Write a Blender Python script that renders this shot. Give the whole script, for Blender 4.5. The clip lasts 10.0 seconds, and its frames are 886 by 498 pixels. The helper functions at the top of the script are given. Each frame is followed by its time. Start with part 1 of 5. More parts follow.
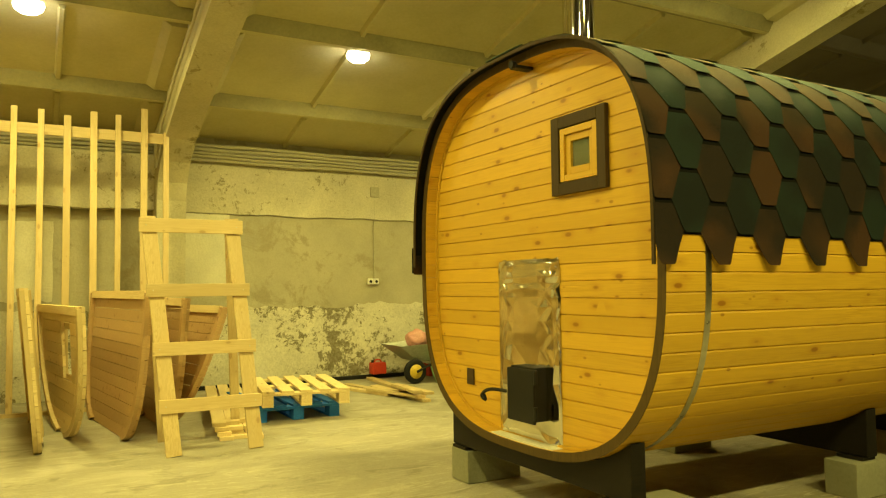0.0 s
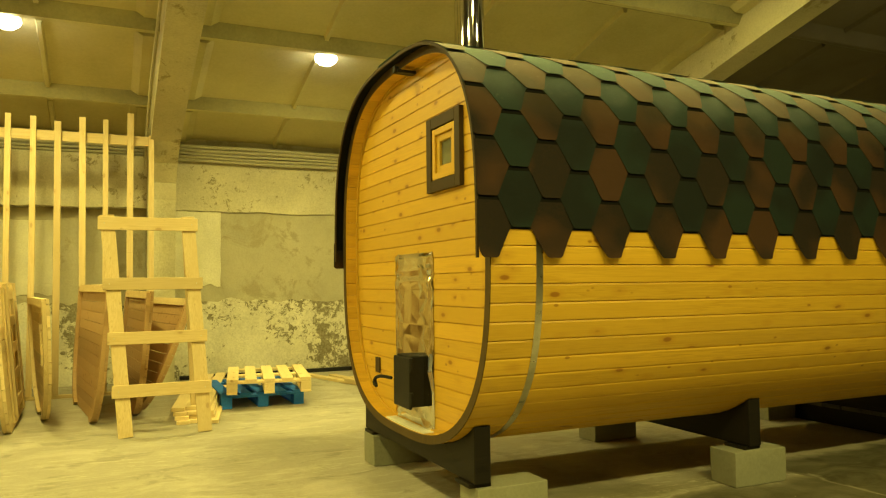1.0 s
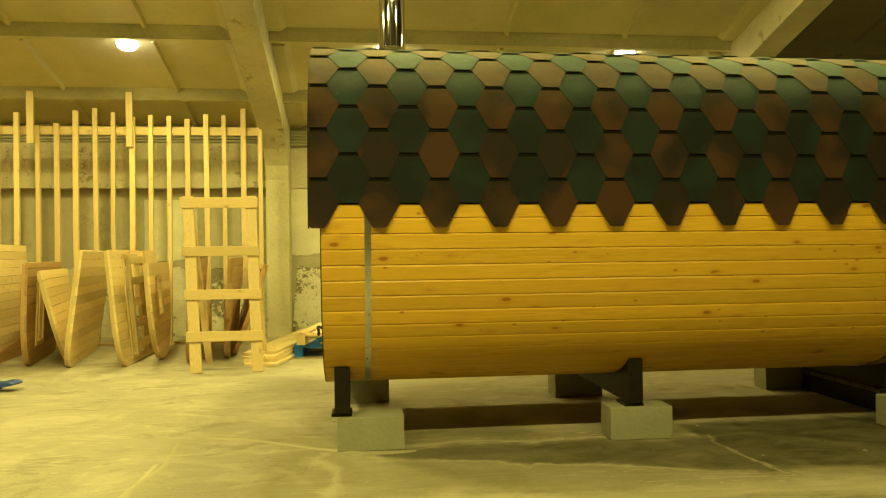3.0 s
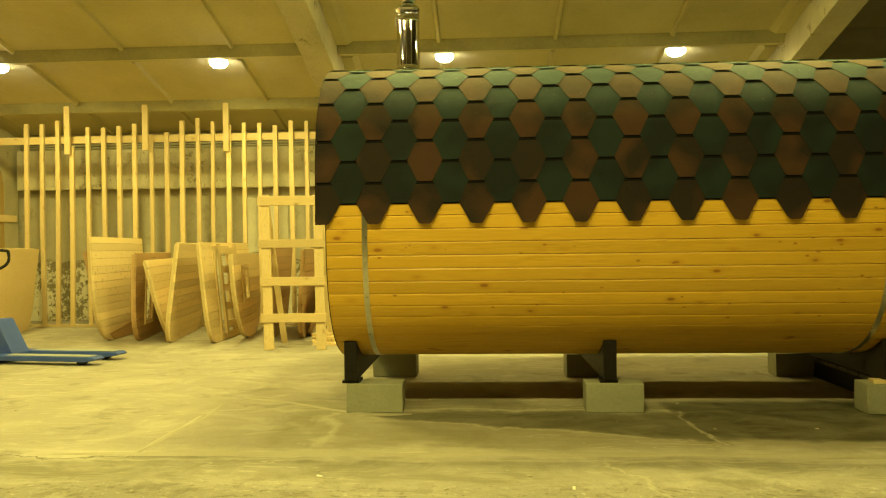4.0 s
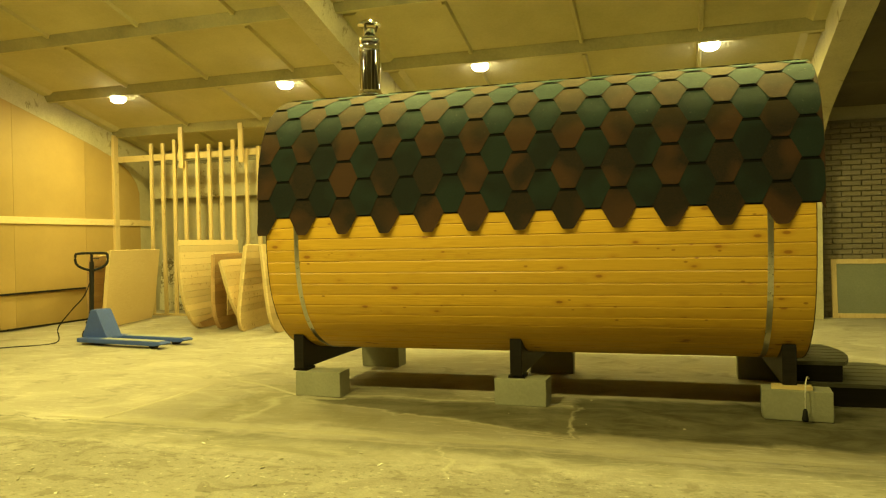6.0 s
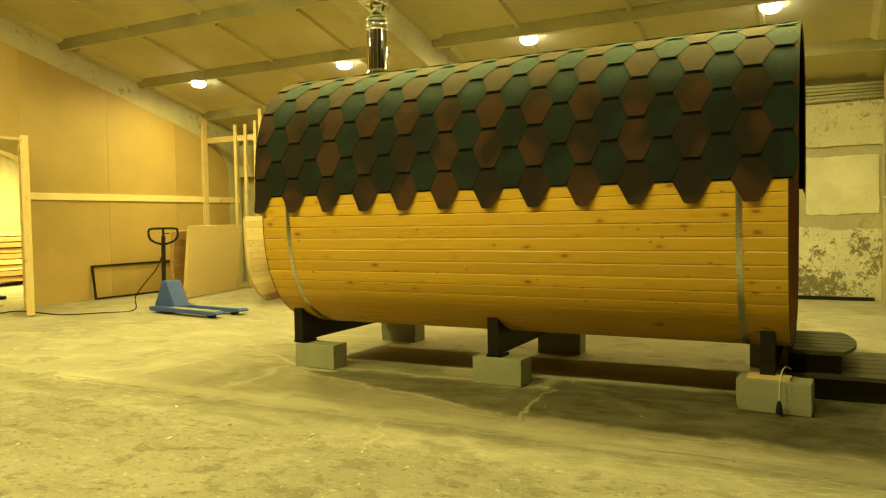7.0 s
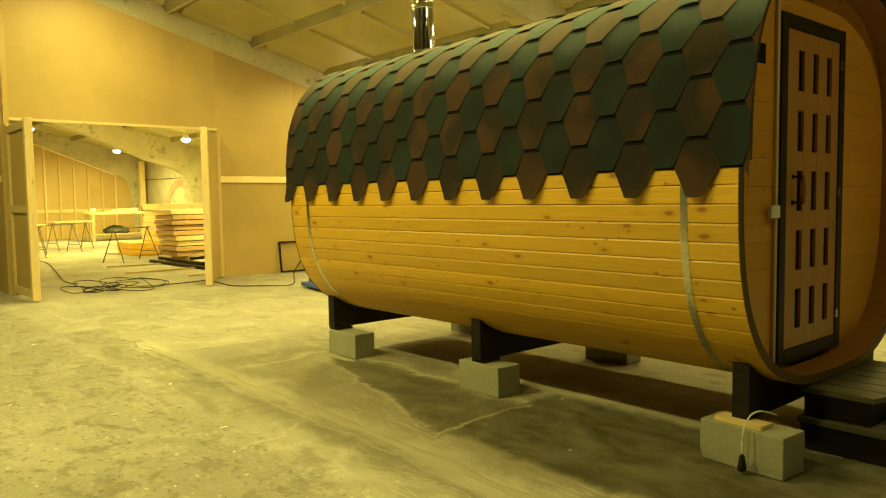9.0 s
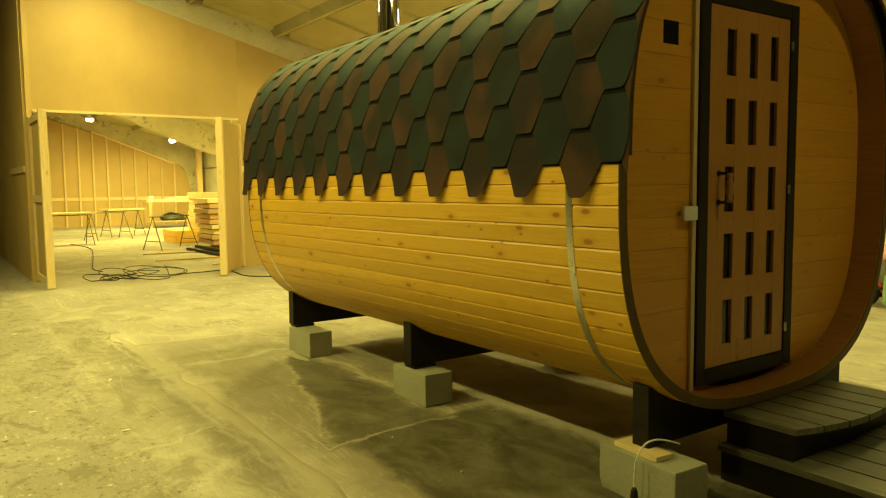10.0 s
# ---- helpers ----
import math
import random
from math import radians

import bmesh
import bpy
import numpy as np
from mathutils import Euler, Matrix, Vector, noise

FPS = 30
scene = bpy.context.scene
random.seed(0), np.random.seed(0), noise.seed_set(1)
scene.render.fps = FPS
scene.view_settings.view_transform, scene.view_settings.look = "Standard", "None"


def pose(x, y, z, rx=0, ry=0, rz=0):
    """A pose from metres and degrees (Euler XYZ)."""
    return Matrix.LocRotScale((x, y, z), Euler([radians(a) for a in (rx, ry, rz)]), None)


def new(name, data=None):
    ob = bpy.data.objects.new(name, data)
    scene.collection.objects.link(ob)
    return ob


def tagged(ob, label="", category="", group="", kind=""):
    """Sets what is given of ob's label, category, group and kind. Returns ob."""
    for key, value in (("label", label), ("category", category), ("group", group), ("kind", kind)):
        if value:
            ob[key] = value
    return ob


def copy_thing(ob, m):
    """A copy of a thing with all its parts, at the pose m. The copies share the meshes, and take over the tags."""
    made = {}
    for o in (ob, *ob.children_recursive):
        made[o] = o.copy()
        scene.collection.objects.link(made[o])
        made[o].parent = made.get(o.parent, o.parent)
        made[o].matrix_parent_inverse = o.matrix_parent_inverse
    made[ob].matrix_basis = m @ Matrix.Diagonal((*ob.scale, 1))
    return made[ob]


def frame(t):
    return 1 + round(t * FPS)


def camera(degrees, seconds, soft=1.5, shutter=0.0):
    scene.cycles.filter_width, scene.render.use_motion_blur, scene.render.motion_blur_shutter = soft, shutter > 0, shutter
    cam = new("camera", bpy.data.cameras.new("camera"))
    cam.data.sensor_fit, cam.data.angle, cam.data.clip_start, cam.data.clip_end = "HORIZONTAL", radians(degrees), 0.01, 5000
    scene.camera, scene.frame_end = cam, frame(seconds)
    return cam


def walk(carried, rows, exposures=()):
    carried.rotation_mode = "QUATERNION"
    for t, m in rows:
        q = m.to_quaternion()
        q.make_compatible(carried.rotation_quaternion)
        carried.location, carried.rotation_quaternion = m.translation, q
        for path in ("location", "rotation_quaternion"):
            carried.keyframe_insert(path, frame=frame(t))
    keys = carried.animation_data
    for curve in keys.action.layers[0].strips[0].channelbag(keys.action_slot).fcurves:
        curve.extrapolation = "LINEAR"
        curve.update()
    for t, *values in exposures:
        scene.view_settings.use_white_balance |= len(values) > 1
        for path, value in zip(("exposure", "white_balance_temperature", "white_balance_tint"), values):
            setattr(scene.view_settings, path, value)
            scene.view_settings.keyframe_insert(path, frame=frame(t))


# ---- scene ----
cam = camera(61.9, 10.0, 1.2)
METRES, EYE, TILT, LEAN, TURN = 10.6, 1.215, 0.0, 0.0, -28.8
ROWS = [
    (0.0, 0.0, 0.0, 0.0, 0.03, 3.0, 0.54),
    (0.5, 0.0445, -0.0119, -0.0009, 1.23, 2.96, 0.58),
    (1.0, 0.0925, -0.0189, -0.0022, 4.45, 2.66, 0.6),
    (1.5, 0.1397, -0.0178, -0.001, 7.89, 2.43, 0.63),
    (2.0, 0.1943, -0.0252, -0.0023, 12.92, 2.17, 0.71),
    (2.5, 0.2427, -0.0287, -0.0044, 17.79, 1.17, 0.67),
    (4.0, 0.3947, -0.0578, -0.0062, 32.09, -0.14, 0.65),
    (4.5, 0.4397, -0.0616, -0.0023, 36.66, -0.34, 0.7),
    (5.0, 0.4865, -0.0432, -0.0008, 39.64, -0.6, 1.01),
    (6.5, 0.6081, 0.0457, 0.0029, 50.78, -1.15, 1.03),
    (7.0, 0.6396, 0.0918, 0.0018, 56.22, -2.32, 0.99),
    (7.5, 0.6597, 0.1406, 0.0013, 61.14, -3.24, 0.93),
    (8.0, 0.6771, 0.1898, 0.0041, 68.46, -3.5, 0.93),
    (8.5, 0.6806, 0.2383, 0.0059, 73.92, -3.73, 0.96),
    (9.0, 0.6839, 0.2889, 0.0097, 78.01, -3.94, 0.83),
    (9.5, 0.6774, 0.3312, 0.0098, 80.27, -4.3, 0.67),
    (10.0, 0.6694, 0.3797, 0.0132, 83.74, -4.82, 0.65),
]
walk(cam, [(t, pose(0, 0, EYE, TILT, LEAN, TURN) @ pose(METRES * x, METRES * y, METRES * z, 90 + pitch, roll, yaw)) for t, x, y, z, yaw, pitch, roll in ROWS], [(0.0, -0.18), (2.5, -0.14), (4.5, -0.04), (7.0, 0.0), (10.0, 0.0)])

# ---- world, lamps, exposure ----
scene.view_settings.exposure = 0.0
world = bpy.data.worlds.new("night")
world.use_nodes = True
world.node_tree.nodes["Background"].inputs[0].default_value = (0.02, 0.02, 0.03, 1)
world.node_tree.nodes["Background"].inputs[1].default_value = 0.2
scene.world = world
LAMP_COLOUR = (1.0, 0.87, 0.215)
LAMP_WATTS = 74.0
# hall row, unseen row over the sauna, unseen ridge row, added door lamp, workshop
LAMP_SHARE = [0.92, 0.92, 0.90, 0.72, 1.15, 1.55, 1.60, 1.60, 0.6, 2.5, 2.65, 1.20, 0.40, 4.6, 4.6, 3.6, 4.4, 1.8]
HALL_LAMPS = [(-3.06, 6.92, 3.62), (-0.10, 6.97, 3.62), (2.87, 7.0, 3.63), (5.83, 7.05, 3.64)]
MID_LAMPS = [(-3.06, 2.35, 4.68), (-0.10, 3.55, 4.42), (2.87, 3.55, 4.42), (5.83, 3.55, 4.42)]
# the last one, at x 8.8, is added only to brighten the door wall
RIDGE_LAMPS = [(-3.06, -1.3, 4.64), (-0.10, -1.3, 4.64), (2.87, -1.3, 4.64), (5.83, -1.3, 4.64), (8.80, 3.55, 4.42)]
# the first and fourth are unseen, added to brighten the workshop
ROOM_LAMPS = [(-7.4, 7.3, 3.07), (-12.7, 7.4, 3.07), (-18.6, 7.35, 3.09), (-12.7, 3.55, 4.42), (-18.6, 4.73, 3.70)]


# ---- node materials ----
def nodes_of(name):
    m = bpy.data.materials.new(name)
    m.use_nodes = True
    nt = m.node_tree
    return m, nt, nt.nodes["Principled BSDF"]


def node(nt, kind, **kw):
    n = nt.nodes.new(kind)
    for k, v in kw.items():
        n.inputs[k].default_value = v
    return n


def ramp(nt, fac, stops):
    r = nt.nodes.new("ShaderNodeValToRGB")
    el = r.color_ramp.elements
    while len(el) < len(stops):
        el.new(0.5)
    for e, (p, c) in zip(el, stops):
        e.position, e.color = p, (c[0], c[1], c[2], 1)
    nt.links.new(fac, r.inputs[0])
    return r.outputs[0]


def mix(nt, fac, a, b, mode="MIX"):
    n = nt.nodes.new("ShaderNodeMix")
    n.data_type, n.blend_type = "RGBA", mode
    for sock, v in ((n.inputs[0], fac), (n.inputs[6], a), (n.inputs[7], b)):
        if isinstance(v, (int, float)):
            sock.default_value = v
        elif isinstance(v, tuple):
            sock.default_value = (*v[:3], 1)
        else:
            nt.links.new(v, sock)
    return n.outputs[2]


def calc(nt, op, a, b=0.0, c=0.0):
    n = nt.nodes.new("ShaderNodeMath")
    n.operation = op
    for sock, v in zip(n.inputs, (a, b, c)):
        if isinstance(v, (int, float)):
            sock.default_value = v
        else:
            nt.links.new(v, sock)
    return n.outputs[0]


def coords(nt, scale=(1, 1, 1), shift=True):
    """Object coordinates in metres, moved by a random step for each object."""
    tc = nt.nodes.new("ShaderNodeTexCoord")
    mp = nt.nodes.new("ShaderNodeMapping")
    mp.inputs["Scale"].default_value = scale
    if shift:
        oi = nt.nodes.new("ShaderNodeObjectInfo")
        mul = nt.nodes.new("ShaderNodeVectorMath")
        mul.operation = "MULTIPLY"
        nt.links.new(oi.outputs["Random"], mul.inputs[0])
        mul.inputs[1].default_value = (37.0, 53.0, 71.0)
        add = nt.nodes.new("ShaderNodeVectorMath")
        nt.links.new(tc.outputs["Object"], add.inputs[0])
        nt.links.new(mul.outputs[0], add.inputs[1])
        nt.links.new(add.outputs[0], mp.inputs[0])
    else:
        nt.links.new(tc.outputs["Object"], mp.inputs[0])
    return mp.outputs[0]


def tex_noise(nt, vec, scale, detail=4.0, rough=0.55, distort=0.0):
    n = node(nt, "ShaderNodeTexNoise", Scale=scale, Detail=detail, Roughness=rough, Distortion=distort)
    nt.links.new(vec, n.inputs["Vector"])
    return n.outputs[0]


def tex_voronoi(nt, vec, scale, feature="F1"):
    n = node(nt, "ShaderNodeTexVoronoi", Scale=scale)
    n.feature = feature
    nt.links.new(vec, n.inputs["Vector"])
    return n


def bump(nt, bsdf, height, strength=0.3, distance=0.01):
    b = node(nt, "ShaderNodeBump", Strength=strength, Distance=distance)
    nt.links.new(height, b.inputs["Height"])
    nt.links.new(b.outputs[0], bsdf.inputs["Normal"])


def wood(name, light, dark, grain=(1.5, 30, 30), rough=0.5, knots=0.6, vary=0.25, coat=0.0):
    """Sawn or varnished softwood: long grain, slow colour drift, scattered knots, a tone of its own for each piece."""
    m, nt, p = nodes_of(name)
    v = coords(nt, grain)
    fine = tex_noise(nt, v, 3.0, 6.0, 0.6, 1.2)
    slow = tex_noise(nt, coords(nt, (grain[0] * 0.35, grain[1] * 0.1, grain[2] * 0.1)), 2.0, 3.0)
    c = ramp(nt, fine, [(0.34, dark), (0.58, light)])
    c = mix(nt, ramp(nt, slow, [(0.35, (0, 0, 0)), (0.7, (1, 1, 1))]), c, tuple(0.55 * a + 0.45 * b for a, b in zip(light, dark)))
    oi = nt.nodes.new("ShaderNodeObjectInfo")
    tone = calc(nt, "MULTIPLY_ADD", oi.outputs["Random"], vary, 1.0 - vary * 0.6)
    n = nt.nodes.new("ShaderNodeVectorMath")
    n.operation = "SCALE"
    nt.links.new(c, n.inputs[0])
    nt.links.new(tone, n.inputs["Scale"])
    c = n.outputs[0]
    if knots:
        kv = coords(nt, tuple(4.8 if g < 3 else 10.5 for g in grain))
        vor = tex_voronoi(nt, kv, 1.0)
        near = ramp(nt, vor.outputs["Distance"], [(0.095, (1, 1, 1)), (0.155, (0, 0, 0))])
        pick = ramp(nt, vor.outputs["Color"], [(0.36, (0, 0, 0)), (0.40, (1, 1, 1))])
        k = calc(nt, "MULTIPLY", near, pick)
        c = mix(nt, calc(nt, "MULTIPLY", k, knots), c, (0.36 * dark[0], 0.22 * dark[1], 0.22 * dark[2]))
        ring_ = ramp(nt, vor.outputs["Distance"], [(0.10, (1, 1, 1)), (0.34, (0, 0, 0))])
        c = mix(nt, calc(nt, "MULTIPLY", calc(nt, "MULTIPLY", ring_, pick), 0.45 * knots), c, (0.78 * dark[0], 0.62 * dark[1], 0.5 * dark[2]))
        pin = tex_voronoi(nt, coords(nt, tuple(7.0 if g < 3 else 13.0 for g in grain)), 1.0)
        dot = ramp(nt, pin.outputs["Distance"], [(0.075, (1, 1, 1)), (0.12, (0, 0, 0))])
        some = ramp(nt, pin.outputs["Color"], [(0.52, (0, 0, 0)), (0.56, (1, 1, 1))])
        c = mix(nt, calc(nt, "MULTIPLY", calc(nt, "MULTIPLY", dot, some), 0.8 * knots), c, (0.50 * dark[0], 0.35 * dark[1], 0.3 * dark[2]))
    nt.links.new(c, p.inputs["Base Color"])
    r = calc(nt, "MULTIPLY_ADD", fine, 0.2, rough - 0.1)
    nt.links.new(r, p.inputs["Roughness"])
    p.inputs["Coat Weight"].default_value = coat
    p.inputs["Coat Roughness"].default_value = 0.25
    bump(nt, p, fine, 0.12, 0.004)
    return m


def rough_paint(name, a, b, scale=6.0, rough=0.8, strength=0.3, fine=60.0, metallic=0.0, speckle=0.35):
    """A painted, cast or dusty surface with patches at two scales and a fine relief."""
    m, nt, p = nodes_of(name)
    v = coords(nt)
    big = tex_noise(nt, v, scale * 0.3, 5.0, 0.6)
    small = tex_noise(nt, v, fine, 4.0, 0.65)
    c = ramp(nt, big, [(0.32, a), (0.68, b)])
    c = mix(nt, speckle, c, ramp(nt, small, [(0.3, tuple(0.55 * x for x in a)), (0.65, b)]))
    nt.links.new(c, p.inputs["Base Color"])
    nt.links.new(calc(nt, "MULTIPLY_ADD", small, 0.25, rough - 0.12), p.inputs["Roughness"])
    p.inputs["Metallic"].default_value = metallic
    bump(nt, p, small, strength, 0.006)
    return m


def floor_material():
    """Old screed: broken crust in the open hall, a smooth strip, a ridge of dust, then bare damp bays by the sauna."""
    m, nt, p = nodes_of("dusty_concrete")
    v = coords(nt, shift=False)
    warp = node(nt, "ShaderNodeTexNoise", Scale=1.7, Detail=5.0, Roughness=0.6, Distortion=0.6)
    nt.links.new(v, warp.inputs["Vector"])
    sub = nt.nodes.new("ShaderNodeVectorMath")
    sub.operation = "SUBTRACT"
    nt.links.new(warp.outputs["Color"], sub.inputs[0])
    sub.inputs[1].default_value = (0.5, 0.5, 0.5)
    mad = nt.nodes.new("ShaderNodeVectorMath")
    mad.operation = "MULTIPLY_ADD"
    nt.links.new(sub.outputs[0], mad.inputs[0])
    mad.inputs[1].default_value = (0.75, 0.5, 0.0)
    nt.links.new(v, mad.inputs[2])
    sep = nt.nodes.new("ShaderNodeSeparateXYZ")
    nt.links.new(mad.outputs[0], sep.inputs[0])
    x, y = sep.outputs[0], sep.outputs[1]
    straight = nt.nodes.new("ShaderNodeSeparateXYZ")
    nt.links.new(v, straight.inputs[0])

    def field(cx, cy, hx, hy, soft, px=x, py=y):
        """1 inside a box of the plan, falling to 0 over soft metres."""
        a = calc(nt, "SUBTRACT", hx, calc(nt, "ABSOLUTE", calc(nt, "SUBTRACT", px, cx)))
        b = calc(nt, "SUBTRACT", hy, calc(nt, "ABSOLUTE", calc(nt, "SUBTRACT", py, cy)))
        n = nt.nodes.new("ShaderNodeClamp")
        nt.links.new(calc(nt, "MULTIPLY_ADD", calc(nt, "MINIMUM", a, b), 1.0 / soft, 0.5), n.inputs[0])
        return n.outputs[0]

    def times(*f):
        out = f[0]
        for g in f[1:]:
            out = calc(nt, "MULTIPLY", out, g)
        return out

    def grey(fac, a, b, lo=0.0, hi=1.0):
        return ramp(nt, fac, [(a, (lo, lo, lo)), (b, (hi, hi, hi))])

    big = tex_noise(nt, v, 0.55, 5.0, 0.6, 0.8)
    drift = tex_noise(nt, coords(nt, (0.8, 1.15, 1), False), 1.9, 7.0, 0.62, 0.8)
    swirl = tex_noise(nt, coords(nt, (1.0, 1.35, 1), False), 2.2, 7.0, 0.66, 1.1)
    crust = tex_noise(nt, coords(nt, (0.9, 1.2, 1), False), 5.6, 7.0, 0.62, 0.4)
    chip = tex_noise(nt, coords(nt, (1.0, 1.3, 1), False), 19.0, 5.0, 0.66, 0.3)
    grit = tex_noise(nt, v, 110.0, 3.0, 0.6)
    c = ramp(nt, big, [(0.28, (0.32, 0.295, 0.235)), (0.5, (0.42, 0.385, 0.31)), (0.72, (0.50, 0.46, 0.375))])
    c = mix(nt, grey(drift, 0.50, 0.64, 0.0, 0.75), c, (0.58, 0.535, 0.44))
    c = mix(nt, grey(swirl, 0.36, 0.44, 0.5, 0.0), c, (0.20, 0.185, 0.135))
    c = mix(nt, 0.20, c, ramp(nt, grit, [(0.3, (0.15, 0.135, 0.09)), (0.6, (0.58, 0.53, 0.42))]))
    # crust field of the open hall
    open_field = field(0.0, -4.95, 30.0, 6.0, 0.22)
    c = mix(nt, calc(nt, "MULTIPLY", open_field, 0.30), c, (0.20, 0.185, 0.135))
    dark_chips = times(grey(crust, 0.40, 0.44, 1.0, 0.0), open_field, 0.5)
    c = mix(nt, dark_chips, c, (0.19, 0.17, 0.115))
    c = mix(nt, times(grey(chip, 0.37, 0.41, 1.0, 0.0), open_field, 0.6), c, (0.15, 0.135, 0.09))
    c = mix(nt, times(grey(chip, 0.58, 0.66), grey(crust, 0.46, 0.56), open_field, 0.8), c, (0.66, 0.615, 0.50))
    # smooth grey strip before the ridge, then worn bays
    c = mix(nt, times(field(4.2, 1.26, 4.6, 0.19, 0.10), grey(swirl, 0.40, 0.60, 0.85, 0.30)), c, (0.25, 0.232, 0.162))
    worn = calc(nt, "MAXIMUM", field(4.6, 2.3, 2.5, 0.62, 0.25), field(2.75, 1.95, 0.75, 0.25, 0.25))
    c = mix(nt, times(worn, grey(swirl, 0.34, 0.62, 0.95, 0.50)), c, (0.285, 0.260, 0.165))
    # the damp bay by the first two blocks has a slanting front edge
    slant = calc(nt, "ADD", y, calc(nt, "MULTIPLY_ADD", x, 0.30, -1.17))
    wedge = times(field(3.68, 2.42, 1.06, 0.40, 0.09, py=slant), field(3.7, 2.0, 1.2, 0.58, 0.10))
    bay = field(5.72, 2.42, 1.08, 0.55, 0.10)
    damp = calc(nt, "MAXIMUM", times(wedge, 0.82), bay)
    damp = calc(nt, "MAXIMUM", damp, times(field(7.5, 2.3, 0.8, 0.45, 0.25), 0.9))
    damp = calc(nt, "MAXIMUM", damp, times(field(3.1, 3.1, 0.5, 0.3, 0.25), 0.5))
    damp = times(damp, grey(swirl, 0.36, 0.64, 1.0, 0.66))
    c = mix(nt, calc(nt, "MULTIPLY", damp, 0.95), c, (0.060, 0.054, 0.026))
    # drier streaks that a broom left in the damp
    broom = tex_noise(nt, coords(nt, (1.2, 2.4, 1), False), 1.7, 6.0, 0.6, 1.4)
    c = mix(nt, times(damp, grey(broom, 0.50, 0.68, 0.0, 0.48)), c, (0.24, 0.225, 0.15))
    # dust along the screed joints and round the damp bays
    line = calc(nt, "MAXIMUM", field(1.39, 2.0, 0.010, 0.50, 0.020, px=straight.outputs[0]), times(field(4.70, 2.2, 0.016, 0.45, 0.04), 0.8))
    line = calc(nt, "MAXIMUM", line, times(field(4.1, 1.2, 0.010, 0.35, 0.03), 0.6))
    small = calc(nt, "ADD", straight.outputs[1], calc(nt, "MULTIPLY_ADD", crust, 0.16, -0.08))
    line = calc(nt, "MAXIMUM", line, field(4.3, 1.56, 3.3, 0.026, 0.04, py=small))
    line = calc(nt, "MAXIMUM", line, times(field(4.3, 1.57, 3.3, 0.075, 0.14), 0.75))
    line = calc(nt, "MAXIMUM", line, times(field(4.3, 1.43, 3.3, 0.012, 0.03, py=small), 0.6))
    line = calc(nt, "MAXIMUM", line, times(field(2.33, 2.15, 0.03, 0.42, 0.07), 0.6))
    line = calc(nt, "MAXIMUM", line, times(field(3.6, 2.66, 1.0, 0.02, 0.05), 0.7))
    line = calc(nt, "MAXIMUM", line, times(field(1.9, 2.68, 0.5, 0.012, 0.06), 0.7))
    line = calc(nt, "MAXIMUM", line, times(field(3.5, 2.00, 1.1, 0.012, 0.04, py=slant), field(3.5, 2.0, 1.0, 0.5, 0.2), 0.7))
    c = mix(nt, times(line, grey(drift, 0.30, 0.52, 0.35, 0.85)), c, (0.62, 0.575, 0.44))
    # fine sweeping arcs of dust in the open floor by the front
    arc = tex_noise(nt, coords(nt, (0.35, 3.2, 1), False), 1.9, 3.0, 0.5, 2.2)
    arcs = calc(nt, "MULTIPLY", grey(arc, 0.485, 0.50), grey(arc, 0.505, 0.52, 1.0, 0.0))
    c = mix(nt, times(arcs, field(2.0, 4.2, 5.0, 3.2, 1.0), grey(damp, 0.05, 0.3, 1.0, 0.0), grey(big, 0.4, 0.6, 0.15, 0.75)), c, (0.66, 0.61, 0.49))
    crack = field(0.85, 1.47, 0.52, 0.006, 0.012)
    c = mix(nt, times(crack, 0.8), c, (0.10, 0.09, 0.06))
    c = mix(nt, 0.15, c, (0.05, 0.046, 0.034))
    nt.links.new(c, p.inputs["Base Color"])
    nt.links.new(mix(nt, damp, (0.95, 0.95, 0.95), (0.75, 0.75, 0.75)), p.inputs["Roughness"])
    p.inputs["Specular IOR Level"].default_value = 0.2
    h = calc(nt, "ADD", calc(nt, "MULTIPLY", drift, 0.5), calc(nt, "MULTIPLY", grit, 0.08))
    h = calc(nt, "ADD", h, times(calc(nt, "ADD", crust, calc(nt, "MULTIPLY", chip, 0.5)), calc(nt, "MULTIPLY_ADD", open_field, 0.9, 0.15)))
    bump(nt, p, h, 0.85, 0.04)
    return m


def stained_wall(name, white, stain, amount, scale=5.0, clump=0.5):
    """Old lime plaster with flaking and dark damp stains."""
    m, nt, p = nodes_of(name)
    v = coords(nt)
    patches = tex_noise(nt, v, 0.9, 4.0, 0.6)
    flakes = tex_noise(nt, v, scale, 8.0, 0.72, 0.4)
    grain = tex_noise(nt, v, 45.0, 4.0, 0.65)
    c = ramp(nt, tex_noise(nt, v, 1.6, 5.0, 0.6), [(0.3, tuple(0.72 * x for x in white)), (0.65, white)])
    k = calc(nt, "ADD", flakes, calc(nt, "MULTIPLY_ADD", patches, clump, -0.5 * clump))
    c = mix(nt, ramp(nt, k, [(amount, (0, 0, 0)), (amount + 0.07, (1, 1, 1))]), c, stain)
    c = mix(nt, 0.2, c, ramp(nt, grain, [(0.35, stain), (0.6, white)]))
    nt.links.new(c, p.inputs["Base Color"])
    p.inputs["Roughness"].default_value = 0.9
    bump(nt, p, calc(nt, "ADD", flakes, calc(nt, "MULTIPLY", grain, 0.4)), 0.5, 0.03)
    return m


